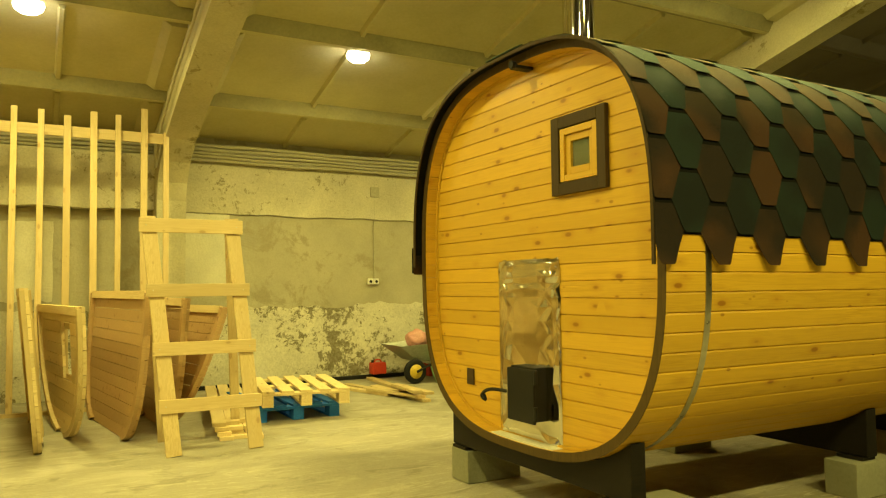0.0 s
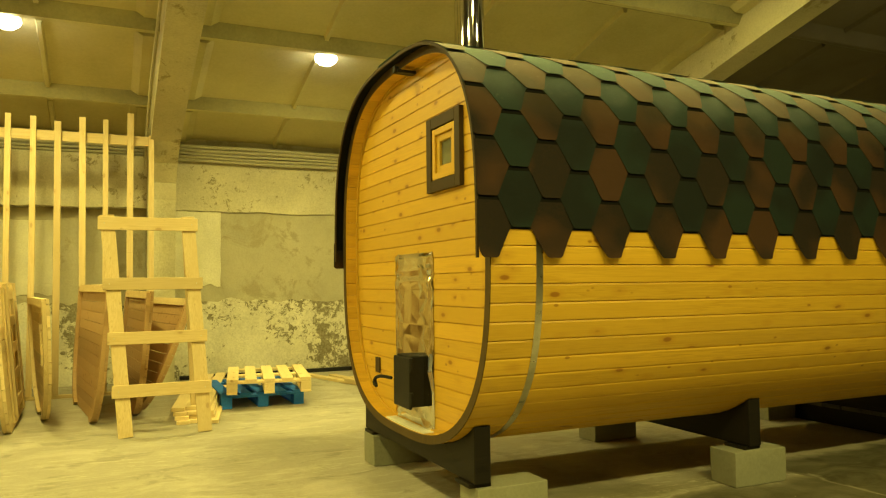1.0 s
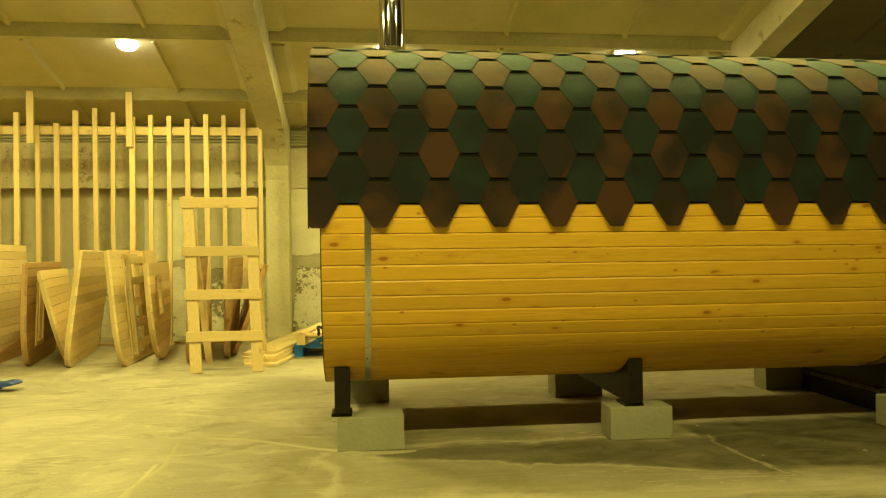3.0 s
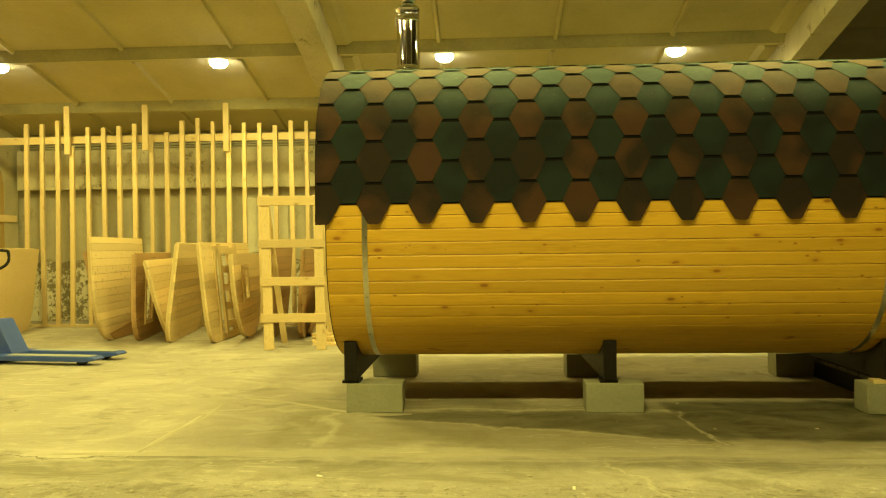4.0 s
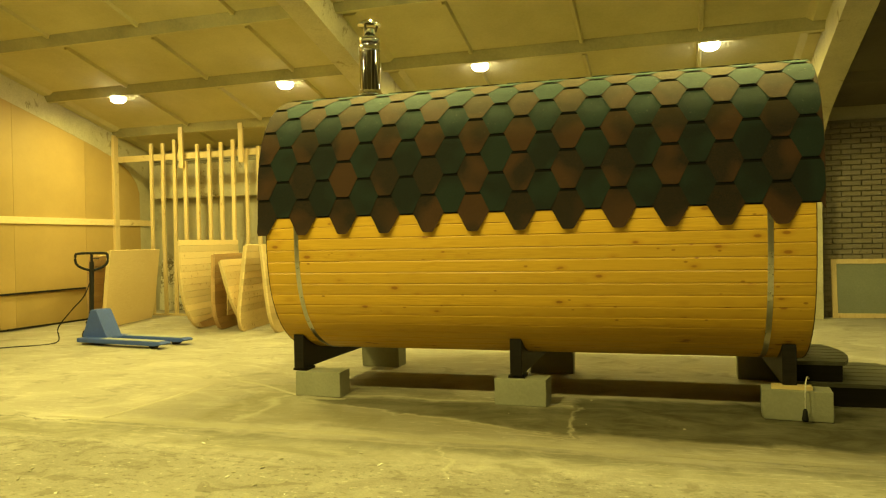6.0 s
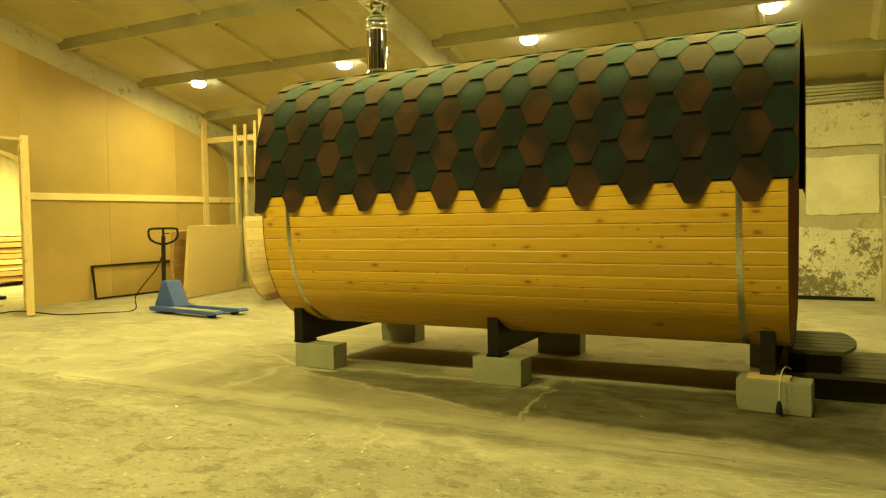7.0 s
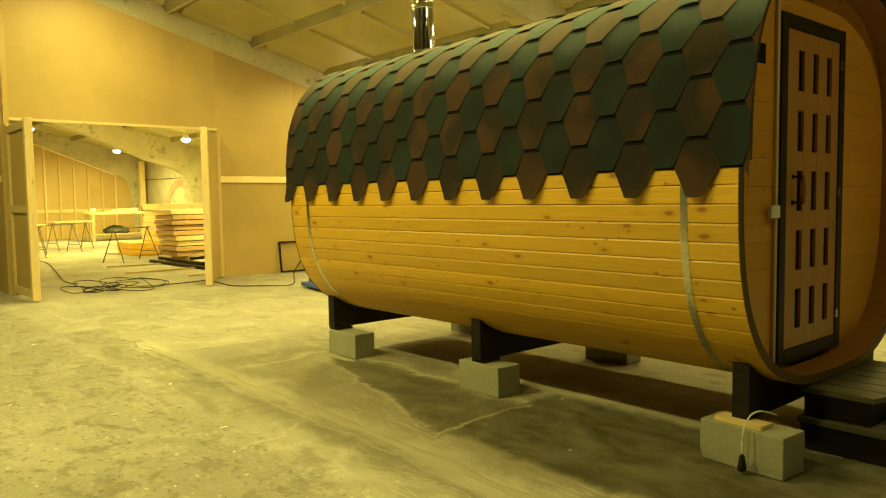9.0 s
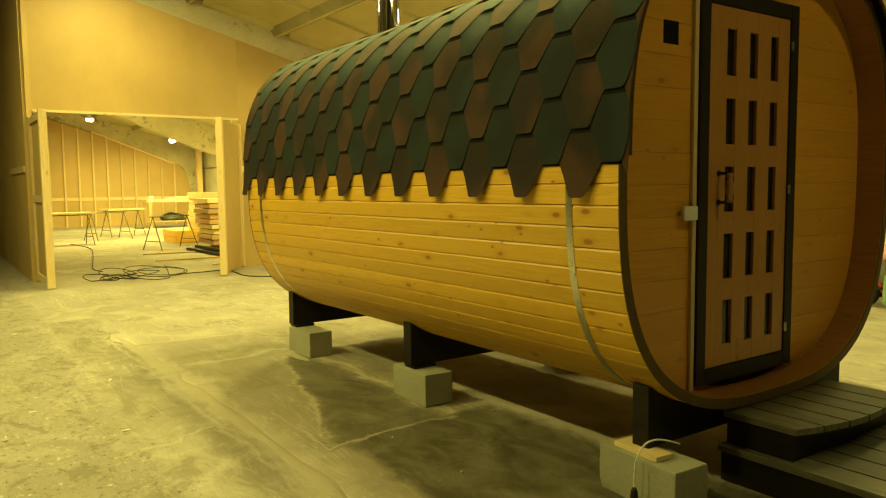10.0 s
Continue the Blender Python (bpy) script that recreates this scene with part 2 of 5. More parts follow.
def shingle_material(name, light, dark, top_tint):
    """Stone granules on bitumen: every tab fades towards its upper end, soft dark blends run across, light on the flat
    top is painted in, sawdust specks lie over it.
    """
    m, nt, p = nodes_of(name)
    v = coords(nt)
    grit = tex_noise(nt, v, 260.0, 2.0, 0.7)
    geo = nt.nodes.new("ShaderNodeNewGeometry")
    blend = tex_noise(nt, geo.outputs["Position"], 3.6, 1.5, 0.5)
    uv = nt.nodes.new("ShaderNodeUVMap")
    uv.uv_map = "print"
    sep = nt.nodes.new("ShaderNodeSeparateXYZ")
    nt.links.new(uv.outputs[0], sep.inputs[0])
    oi = nt.nodes.new("ShaderNodeObjectInfo")
    f = calc(nt, "ADD", calc(nt, "MULTIPLY", sep.outputs[1], 0.62), calc(nt, "MULTIPLY_ADD", blend, 5.0, -2.22))
    f = calc(nt, "ADD", f, calc(nt, "MULTIPLY_ADD", oi.outputs["Random"], 0.45, -0.20))
    c = ramp(nt, f, [(0.10, light), (0.85, dark)])
    c = mix(nt, 0.3, c, ramp(nt, grit, [(0.4, tuple(0.35 * x for x in dark)), (0.62, tuple(1.5 * x for x in light))]))
    # stronger light on the flat top, painted into the colour by height
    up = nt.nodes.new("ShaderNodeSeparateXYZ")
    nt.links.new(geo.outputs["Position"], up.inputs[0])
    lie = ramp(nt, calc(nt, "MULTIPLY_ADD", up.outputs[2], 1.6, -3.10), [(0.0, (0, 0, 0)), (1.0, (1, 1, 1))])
    top_light = calc(nt, "MULTIPLY", lie, calc(nt, "MULTIPLY_ADD", tex_noise(nt, v, 5.0, 4.0, 0.7), 0.8, 0.30))
    c = mix(nt, top_light, c, top_tint)
    # pale specks of settled sawdust
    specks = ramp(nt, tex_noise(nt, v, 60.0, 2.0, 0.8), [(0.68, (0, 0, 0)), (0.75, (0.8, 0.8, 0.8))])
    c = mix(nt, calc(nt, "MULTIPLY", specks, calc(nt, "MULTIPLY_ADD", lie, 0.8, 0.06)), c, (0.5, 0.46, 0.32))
    nt.links.new(c, p.inputs["Base Color"])
    p.inputs["Roughness"].default_value = 0.8
    p.inputs["Specular IOR Level"].default_value = 0.32
    bump(nt, p, grit, 0.5, 0.004)
    return m


def metal(name, colour, rough, scratch=20.0, strength=0.05):
    m, nt, p = nodes_of(name)
    v = coords(nt)
    n = tex_noise(nt, v, scratch, 4.0, 0.6)
    p.inputs["Metallic"].default_value = 1.0
    nt.links.new(ramp(nt, n, [(0.3, tuple(0.8 * x for x in colour)), (0.7, colour)]), p.inputs["Base Color"])
    nt.links.new(calc(nt, "MULTIPLY_ADD", n, 0.15, rough), p.inputs["Roughness"])
    bump(nt, p, n, strength, 0.01)
    return m


def glowing(name, colour, power):
    m, nt, p = nodes_of(name)
    p.inputs["Base Color"].default_value = (0.9, 0.9, 0.85, 1)
    p.inputs["Emission Color"].default_value = (*colour, 1)
    p.inputs["Emission Strength"].default_value = power
    return m


def glass(name, tint):
    m, nt, p = nodes_of(name)
    p.inputs["Base Color"].default_value = (*tint, 1)
    p.inputs["Roughness"].default_value = 0.08
    p.inputs["Transmission Weight"].default_value = 0.9
    p.inputs["IOR"].default_value = 1.45
    return m


M_FLOOR = floor_material()
M_SAWDUST = rough_paint("sawdust", (0.38, 0.345, 0.25), (0.48, 0.44, 0.33), 6, 0.95, 0.6, 150)
M_CEIL = rough_paint("whitewashed_concrete", (0.45, 0.405, 0.205), (0.60, 0.545, 0.295), 2.5, 0.9, 0.25, 30, 0.0, 0.14)
# darker copy of the slab colour, painted shade for the rib sides
M_RIB = rough_paint("rib_side_shade", (0.205, 0.182, 0.088), (0.345, 0.308, 0.152), 5.0, 0.9, 0.3, 30, 0.0, 0.2)
# stands for missing lamplight: the dark is put in the colour
M_CEIL_DARK = rough_paint("concrete_darkened_as_unlit", (0.10, 0.085, 0.055), (0.16, 0.135, 0.09), 2.5, 0.9, 0.3, 30, 0.0, 0.15)
M_FRAME = stained_wall("whitewashed_frame", (0.61, 0.56, 0.37), (0.28, 0.235, 0.13), 0.585, 4.5)
M_LINTEL = stained_wall("rough_cast_lintel", (0.66, 0.605, 0.43), (0.25, 0.21, 0.12), 0.60, 11.0)
M_PLASTER = stained_wall("grey_plaster", (0.47, 0.43, 0.30), (0.32, 0.28, 0.18), 0.57, 2.5)
M_PATCH = stained_wall("pale_plaster", (0.74, 0.70, 0.53), (0.46, 0.41, 0.28), 0.72, 8.0)
M_FLAKED = stained_wall("flaking_whitewash", (0.74, 0.70, 0.55), (0.150, 0.125, 0.065), 0.530, 15.0, 1.1)
# whitewashed brick, darkened in the colour because its bay is unlit
M_BRICKWASH = stained_wall("whitewashed_brick_shaded", (0.27, 0.23, 0.16), (0.12, 0.09, 0.06), 0.60, 8.0)
M_ARCH = stained_wall("faded_brick", (0.46, 0.27, 0.16), (0.52, 0.46, 0.33), 0.60, 6.0)
M_MORTAR = rough_paint("mortar", (0.16, 0.14, 0.09), (0.24, 0.21, 0.14), 8, 0.95)
M_BOARD = rough_paint("hardboard", (0.42, 0.295, 0.10), (0.56, 0.39, 0.145), 1.6, 0.6, 0.05, 25, 0.0, 0.06)
M_STAVE = wood("varnished_pine", (0.70, 0.425, 0.034), (0.56, 0.315, 0.019), (1.2, 30, 30), 0.50, 0.95, 0.22, 0.08)
M_STAVE_END = wood("varnished_pine_end_wall", (0.69, 0.425, 0.038), (0.57, 0.325, 0.023), (30, 1.2, 30), 0.48, 0.85, 0.20, 0.10)
M_DOORWOOD = wood("varnished_door_wood", (0.42, 0.20, 0.05), (0.32, 0.14, 0.03), (30, 30, 1.4), 0.45, 0.3, 0.15, 0.2)
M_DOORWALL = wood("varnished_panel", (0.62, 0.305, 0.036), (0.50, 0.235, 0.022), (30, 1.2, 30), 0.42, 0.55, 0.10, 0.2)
# brown like the door wall, deepened for the shade of the recess
M_LINING = wood("shade_brown_lining", (0.30, 0.130, 0.022), (0.22, 0.088, 0.013), (1.2, 30, 30), 0.5, 0.3, 0.1)
M_DARK = wood("dark_stain", (0.020, 0.016, 0.012), (0.010, 0.008, 0.007), (1.5, 25, 25), 0.5, 0.0, 0.3)
M_DARKSTEP = wood("worn_dark_stain", (0.15, 0.145, 0.092), (0.036, 0.034, 0.023), (1.5, 25, 25), 0.55, 0.0, 0.3)
M_TRIM = wood("brown_stain", (0.075, 0.050, 0.026), (0.045, 0.028, 0.014), (30, 30, 1.5), 0.5, 0.0, 0.2)
M_RIM = wood("brown_rim_stain", (0.115, 0.074, 0.024), (0.070, 0.044, 0.014), (30, 30, 1.5), 0.55, 0.0, 0.2)
M_RAW = wood("raw_pine", (0.69, 0.545, 0.285), (0.55, 0.40, 0.18), (25, 25, 1.3), 0.65, 0.4, 0.3)
M_RAWY = wood("raw_pine_lengthwise", (0.82, 0.67, 0.37), (0.70, 0.53, 0.26), (25, 1.3, 25), 0.65, 0.5, 0.3)
M_SHEET = wood("plain_pine_sheet", (0.78, 0.62, 0.33), (0.70, 0.53, 0.26), (4, 1.3, 25), 0.6, 0.0, 0.1)
M_RAWX = wood("raw_pine_crosswise", (0.69, 0.545, 0.285), (0.55, 0.40, 0.18), (1.3, 25, 25), 0.65, 0.4, 0.3)
M_BROWNY = wood("stained_panel_boards", (0.52, 0.34, 0.16), (0.40, 0.25, 0.11), (25, 1.3, 25), 0.6, 0.5, 0.25)
M_BLOCK = rough_paint("grey_block", (0.25, 0.25, 0.18), (0.36, 0.355, 0.265), 5, 0.95, 0.45, 50, 0.0, 0.18)
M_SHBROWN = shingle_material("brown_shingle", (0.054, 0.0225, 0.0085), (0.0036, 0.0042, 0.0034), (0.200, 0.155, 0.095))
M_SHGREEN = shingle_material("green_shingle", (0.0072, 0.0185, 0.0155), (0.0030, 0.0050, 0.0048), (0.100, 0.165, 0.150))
M_UNDER = rough_paint("bitumen", (0.0025, 0.0025, 0.002), (0.004, 0.004, 0.0035), 8, 0.9)
M_STEEL = metal("bright_steel", (0.78, 0.77, 0.74), -0.03, 6.0, 0.0)
M_FOIL = metal("mirror_sheet", (0.80, 0.75, 0.62), 0.05, 2.0, 0.0)
M_BAND = metal("galvanised_band", (0.68, 0.66, 0.57), 0.22, 30.0, 0.1)
M_IRON = rough_paint("black_iron", (0.012, 0.012, 0.013), (0.022, 0.021, 0.02), 10, 0.5, 0.25, 120)
M_BLUE = rough_paint("blue_paint", (0.038, 0.085, 0.38), (0.06, 0.12, 0.47), 8, 0.5, 0.15, 60)
M_BLUEWORN = rough_paint("scuffed_blue_paint", (0.30, 0.34, 0.36), (0.40, 0.42, 0.40), 8, 0.6, 0.15, 60)
M_BACKPANE = rough_paint("dim_green_pane", (0.20, 0.23, 0.11), (0.30, 0.33, 0.17), 4, 0.25, 0.05, 20)
M_BLUEWOOD = rough_paint("blue_pallet_paint", (0.01, 0.15, 0.70), (0.03, 0.24, 0.90), 12, 0.75, 0.3, 60)
M_RUBBER = rough_paint("black_rubber", (0.010, 0.010, 0.010), (0.02, 0.02, 0.02), 9, 0.6)
M_WHITE = rough_paint("white_plastic", (0.72, 0.70, 0.62), (0.80, 0.78, 0.70), 9, 0.45, 0.05)
M_PIPE = rough_paint("painted_pipe", (0.38, 0.35, 0.23), (0.50, 0.46, 0.32), 6, 0.7)
M_RED = rough_paint("red_plastic", (0.55, 0.04, 0.02), (0.65, 0.07, 0.03), 8, 0.5)
M_PINK = rough_paint("faded_red_sack", (0.58, 0.20, 0.20), (0.72, 0.40, 0.36), 8, 0.7)
M_GREEN = rough_paint("green_sack", (0.16, 0.34, 0.12), (0.30, 0.48, 0.24), 8, 0.6)
M_GALV = rough_paint("zinc_tray", (0.34, 0.35, 0.30), (0.44, 0.45, 0.40), 8, 0.45, 0.1, 40, 0.6)
M_YELLOW = rough_paint("yellow_rim", (0.62, 0.42, 0.03), (0.70, 0.50, 0.05), 9, 0.5)
M_GLASS = glass("window_glass", (0.75, 0.80, 0.70))
M_DARKGLASS = glass("smoked_glass", (0.10, 0.09, 0.07))
M_HORSE = rough_paint("worn_olive_steel", (0.10, 0.085, 0.04), (0.17, 0.14, 0.07), 8, 0.5)
M_LAMP = glowing("lamp_glow", (1.0, 0.95, 0.72), 26.0)


for dull in (M_IRON, M_DARK, M_TRIM, M_RIM, M_RUBBER, M_UNDER):
    dull.node_tree.nodes["Principled BSDF"].inputs["Specular IOR Level"].default_value = 0.2


# ---- building tools ----
def thing(name, loc=(0, 0, 0), label="", category="", group="", turn=0.0):
    ob = new(name)
    ob.empty_display_size = 0.1
    ob.matrix_world = pose(*loc, 0, 0, turn)
    return tagged(ob, label, category, group)


def part(name, bm, material, parent=None, label="", smooth=False):
    me = bpy.data.meshes.new(name)
    bmesh.ops.recalc_face_normals(bm, faces=bm.faces)
    bm.to_mesh(me)
    bm.free()
    me.materials.append(material)
    if smooth:
        for f in me.polygons:
            f.use_smooth = True
    ob = new(name, me)
    if parent is not None:
        ob.parent = parent
    return tagged(ob, label)


def structure(name, bm, material, label="", category=""):
    return tagged(part(name, bm, material, None), label, category, "", "structure")


def box(x0, x1, y0, y1, z0, z1, bevel=0.0, bm=None, m=None):
    """A box between the given planes, with its edges rounded by bevel."""
    own = bmesh.new()
    r = bmesh.ops.create_cube(own, size=1.0, matrix=Matrix.LocRotScale(((x0 + x1) / 2, (y0 + y1) / 2, (z0 + z1) / 2), None, (abs(x1 - x0), abs(y1 - y0), abs(z1 - z0))))
    if bevel > 0:
        bmesh.ops.bevel(own, geom=own.edges[:], offset=bevel, segments=2, affect="EDGES", profile=0.6)
    if m is not None:
        bmesh.ops.transform(own, matrix=m, verts=own.verts)
    if bm is None:
        return own
    join(bm, own)
    return bm


def join(bm, other):
    me = bpy.data.meshes.new("tmp")
    other.to_mesh(me)
    other.free()
    bm.from_mesh(me)
    bpy.data.meshes.remove(me)


def beam(a, b, w, h, bevel=0.004, up=(0, 0, 1), bm=None):
    """A bar of section w x h from a to b."""
    a, b = Vector(a), Vector(b)
    d = b - a
    z = d.normalized()
    x = Vector(up).cross(z)
    if x.length < 1e-4:
        x = Vector((1, 0, 0))
    x.normalize()
    y = z.cross(x)
    rot = Matrix((x, y, z)).transposed().to_4x4()
    return box(-w / 2, w / 2, -h / 2, h / 2, 0, d.length, bevel, bm, Matrix.Translation(a) @ rot)


def tube(points, radius, sides=8, bm=None):
    """A round bar or cable along points."""
    bm = bm or bmesh.new()
    pts = [Vector(p) for p in points]
    rings = []
    for i, p in enumerate(pts):
        d = (pts[min(i + 1, len(pts) - 1)] - pts[max(i - 1, 0)]).normalized()
        u = d.cross(Vector((0, 0, 1)))
        if u.length < 0.05:
            u = d.cross(Vector((1, 0, 0)))
        u.normalize()
        w = d.cross(u)
        rings.append([bm.verts.new(p + radius * (math.cos(2 * math.pi * k / sides) * u + math.sin(2 * math.pi * k / sides) * w)) for k in range(sides)])
    for r0, r1 in zip(rings, rings[1:]):
        for k in range(sides):
            bm.faces.new((r0[k], r0[(k + 1) % sides], r1[(k + 1) % sides], r1[k]))
    bm.faces.new(rings[0][::-1])
    bm.faces.new(rings[-1])
    return bm


def lathe(profile, centre=(0, 0, 0), sides=32, bm=None):
    """A turned shape from (radius, height) pairs."""
    bm = bm or bmesh.new()
    c = Vector(centre)
    rings = [[bm.verts.new(c + Vector((r * math.cos(2 * math.pi * k / sides), r * math.sin(2 * math.pi * k / sides), z))) for k in range(sides)] for r, z in profile]
    for r0, r1 in zip(rings, rings[1:]):
        for k in range(sides):
            bm.faces.new((r0[k], r0[(k + 1) % sides], r1[(k + 1) % sides], r1[k]))
    bm.faces.new(rings[0][::-1])
    bm.faces.new(rings[-1])
    return bm


def prism(pts, d0, d1, axis="x", bm=None):
    """A flat outline (two of the coordinates) given thickness along axis."""
    bm = bm or bmesh.new()

    def at(p, d):
        return {"x": (d, p[0], p[1]), "y": (p[0], d, p[1]), "z": (p[0], p[1], d)}[axis]
    a = [bm.verts.new(at(p, d0)) for p in pts]
    b = [bm.verts.new(at(p, d1)) for p in pts]
    bm.faces.new(a)
    bm.faces.new(b[::-1])
    n = len(pts)
    for i in range(n):
        bm.faces.new((a[i], b[i], b[(i + 1) % n], a[(i + 1) % n]))
    return bm


def glide(points, steps=8):
    """Points of a smooth line through the given ones."""
    p = [Vector(q) for q in points]
    out = []
    for i in range(len(p) - 1):
        a, b, c, d = p[max(i - 1, 0)], p[i], p[i + 1], p[min(i + 2, len(p) - 1)]
        for k in range(steps):
            t = k / steps
            out.append(0.5 * (2 * b + (c - a) * t + (2 * a - 5 * b + 4 * c - d) * t * t + (3 * b - a - 3 * c + d) * t ** 3))
    return out + [p[-1]]


# ================= the hall =================
def roof_z(y):
    """Underside of the long roof ribs; the roof falls to both sides of a ridge over y = 0.35."""
    return 3.24 + 0.255 * (8.37 - abs(y - 0.35) - 0.35)


WALL_Y, BACK_Y, EAST_X = 9.37, -8.65, 19.2
RAFTERS = [-22.25, -16.35, -10.45, -4.55, 1.35, 7.25, 13.15, 19.05]


def jagged(a, b, n, amp, seed):
    """Points from a to b, with an uneven line between them."""
    rng = random.Random(seed)
    a, b = Vector(a), Vector(b)
    side = Vector((-(b - a).y, (b - a).x)).normalized()
    drift, out = 0.0, []
    for i in range(n):
        drift = 0.7 * drift + rng.uniform(-amp, amp)
        out.append(tuple(a + (b - a) * i / n + side * (drift if i else 0)))
    return out


def build_ground():
    bm = bmesh.new()
    bmesh.ops.create_grid(bm, x_segments=80, y_segments=48, size=1, matrix=Matrix.LocRotScale((-1.0, 0.6, 0), None, (24, 11, 1)))
    for v in bm.verts:
        v.co.z = 0.006 * (noise.noise(v.co * 0.9) - 0.3)
    structure("floor", bm, M_FLOOR, "pale dusty concrete floor with sawdust drifts and damp patches", "floor")
    # ridges of swept sawdust
    for pts, w, h in (([(0.9, 1.51), (2.0, 1.53), (3.2, 1.555), (4.4, 1.55), (5.1, 1.54), (6.5, 1.54), (8.0, 1.50)], 0.06, 0.010), ([(1.36, 1.45), (1.40, 2.1), (1.42, 2.9)], 0.03, 0.005), ([(1.5, 3.05), (2.0, 2.85), (2.4, 2.55), (2.85, 2.52)], 0.05, 0.008)):
        line = glide([(x, y, 0) for x, y in pts], 24)
        bm = bmesh.new()
        rows = []
        for i, q in enumerate(line):
            d = (line[min(i + 1, len(line) - 1)] - line[max(i - 1, 0)]).normalized()
            side = Vector((-d.y, d.x, 0))
            fade = min(1.0, 0.15 + i / 12, 0.15 + (len(line) - 1 - i) / 12)
            ww = w * (0.7 + 0.6 * noise.noise(q * 2.3 + Vector((0, 0, 3)))) * fade
            q = q + side * 0.05 * noise.noise(q * 1.9)
            hh = h * fade * (0.6 + 0.8 * noise.noise(q * 3.1 + Vector((5, 0, 0))))
            rows.append([bm.verts.new(q + side * ww * f + Vector((0, 0, max(0.001, hh * g) - 0.003 + 0.004 * (g > 0)))) for f, g in ((-1, 0.0), (-0.55, 0.45), (0, 1.0), (0.5, 0.5), (1, 0.0))])
        for r, t in zip(rows, rows[1:]):
            for k in range(4):
                bm.faces.new((r[k], r[k + 1], t[k + 1], t[k]))
        tagged(part("sawdust_ridge", bm, M_SAWDUST, smooth=True), "low ridge of swept sawdust on the floor", "sawdust", "", "stuff")
    # broken crumbs on the concrete
    rng = random.Random(5)
    bm = bmesh.new()
    for i in range(420):
        x, y = rng.uniform(-4, 9), rng.uniform(-2.5, 3.2)
        if rng.random() < 0.5:
            x, y = rng.uniform(1.0, 6.5), rng.uniform(-1.6, 1.0)
        s = rng.choice((0.003, 0.004, 0.005, 0.009))
        bmesh.ops.create_icosphere(bm, subdivisions=1, radius=s, matrix=Matrix.LocRotScale((x, y, 0.002), Euler((0, 0, rng.uniform(0, 6))), (rng.uniform(1, 2.4), 1, 0.55)))
    white = bmesh.new()
    for i in range(28):
        x, y = rng.uniform(0.0, 8.0), rng.uniform(-1.8, 1.4)
        s = rng.choice((0.004, 0.006, 0.008, 0.014))
        box(-s * rng.uniform(0.8, 2.2), s, -s * 0.5, s * 0.5, 0, 0.004, 0.001, white, pose(x, y, 0.001, 0, 0, rng.uniform(0, 180)))
    tagged(part("white_chips", white, M_WHITE), "small white chips and splinters strewn on the floor", "chips", "", "stuff")
    tagged(part("sawdust_crumbs", bm, M_SAWDUST), "small crumbs of sawdust and concrete on the floor", "crumbs", "", "stuff")


def build_ceiling():
    """Ribbed roof slabs, 1.5 m wide, between the frames: long ribs along x, thinner ribs across."""
    lit, unlit = bmesh.new(), bmesh.new()
    for sgn in (1, -1):
        for x0, x1 in zip(RAFTERS, RAFTERS[1:]):
            # bays without lamps get a darkened slab colour in place of shade
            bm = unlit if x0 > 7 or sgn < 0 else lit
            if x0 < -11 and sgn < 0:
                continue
            for k in range(-1, 6):
                ya, yb = max(0.35, 0.85 + 1.5 * k), 0.85 + 1.5 * (k + 1)
                prof = []
                # one slab across: rib, chamfer, flat field, chamfer, rib
                for f, dz in ((0.0, 0.0), (0.016, 0.0), (0.13, 0.115), (0.925, 0.115), (0.984, 0.0), (1.0, 0.0)):
                    y = ya + (yb - ya) * f
                    prof.append((0.35 + sgn * (y - 0.35), roof_z(0.35 + (y - 0.35)) + dz))
                xa, xb = x0 + 0.02, x1 - 0.02
                cols = [[bm.verts.new((xx, p[0], p[1])) for p in prof] for xx in (xa, xb)]
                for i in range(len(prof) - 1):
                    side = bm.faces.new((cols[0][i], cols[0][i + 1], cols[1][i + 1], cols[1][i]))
                    # sloping rib sides take the shade colour, rib bottoms stay whitewashed
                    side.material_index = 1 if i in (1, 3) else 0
                # end haunches and cross ribs
                late = 0.34 if x0 < 1 else 0.0
                for xx, w, d in ((x0 + 0.22, 0.16, 0.05), (x0 + 1.46 + late, 0.035, 0.05), (x0 + 2.92 + late, 0.035, 0.05), (x0 + 4.36 + late, 0.035, 0.05), (x1 - 0.22, 0.16, 0.05)):
                    pts = [(y, roof_z(0.35 + abs(y - 0.35)) + 0.117) for y in (prof[2][0], prof[3][0])]
                    top = [bm.verts.new((xx + s * w, y, z)) for y, z in pts for s in (-1, 1)]
                    low = [bm.verts.new((xx + s * w * 0.5, y, z - d)) for y, z in pts for s in (-1, 1)]
                    for a, b in ((0, 1), (1, 3), (3, 2), (2, 0)):
                        bm.faces.new((top[a], top[b], low[b], low[a]))
                    bm.faces.new((low[0], low[1], low[3], low[2]))
    slabs = structure("ceiling_1", lit, M_CEIL, "whitewashed roof slabs, rib sides darkened in the colour for shade", "ceiling")
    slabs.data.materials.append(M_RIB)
    slabs = structure("ceiling_2", unlit, M_CEIL_DARK, "roof slabs of the unlit bays, shade put in the colour", "ceiling")
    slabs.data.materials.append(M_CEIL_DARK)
    # closed roof skin above
    bm = bmesh.new()
    for sgn in (1, -1):
        pts = [(0.35, roof_z(0.35) + 0.3), (0.35 + sgn * 9.3, roof_z(9.65) + 0.3), (0.35 + sgn * 9.3, roof_z(9.65) + 0.45), (0.35, roof_z(0.35) + 0.45)]
        prism(pts, -22.6, EAST_X + 0.2, "x", bm)
    structure("roof_deck", bm, M_CEIL, "concrete roof deck above the slabs", "roof")


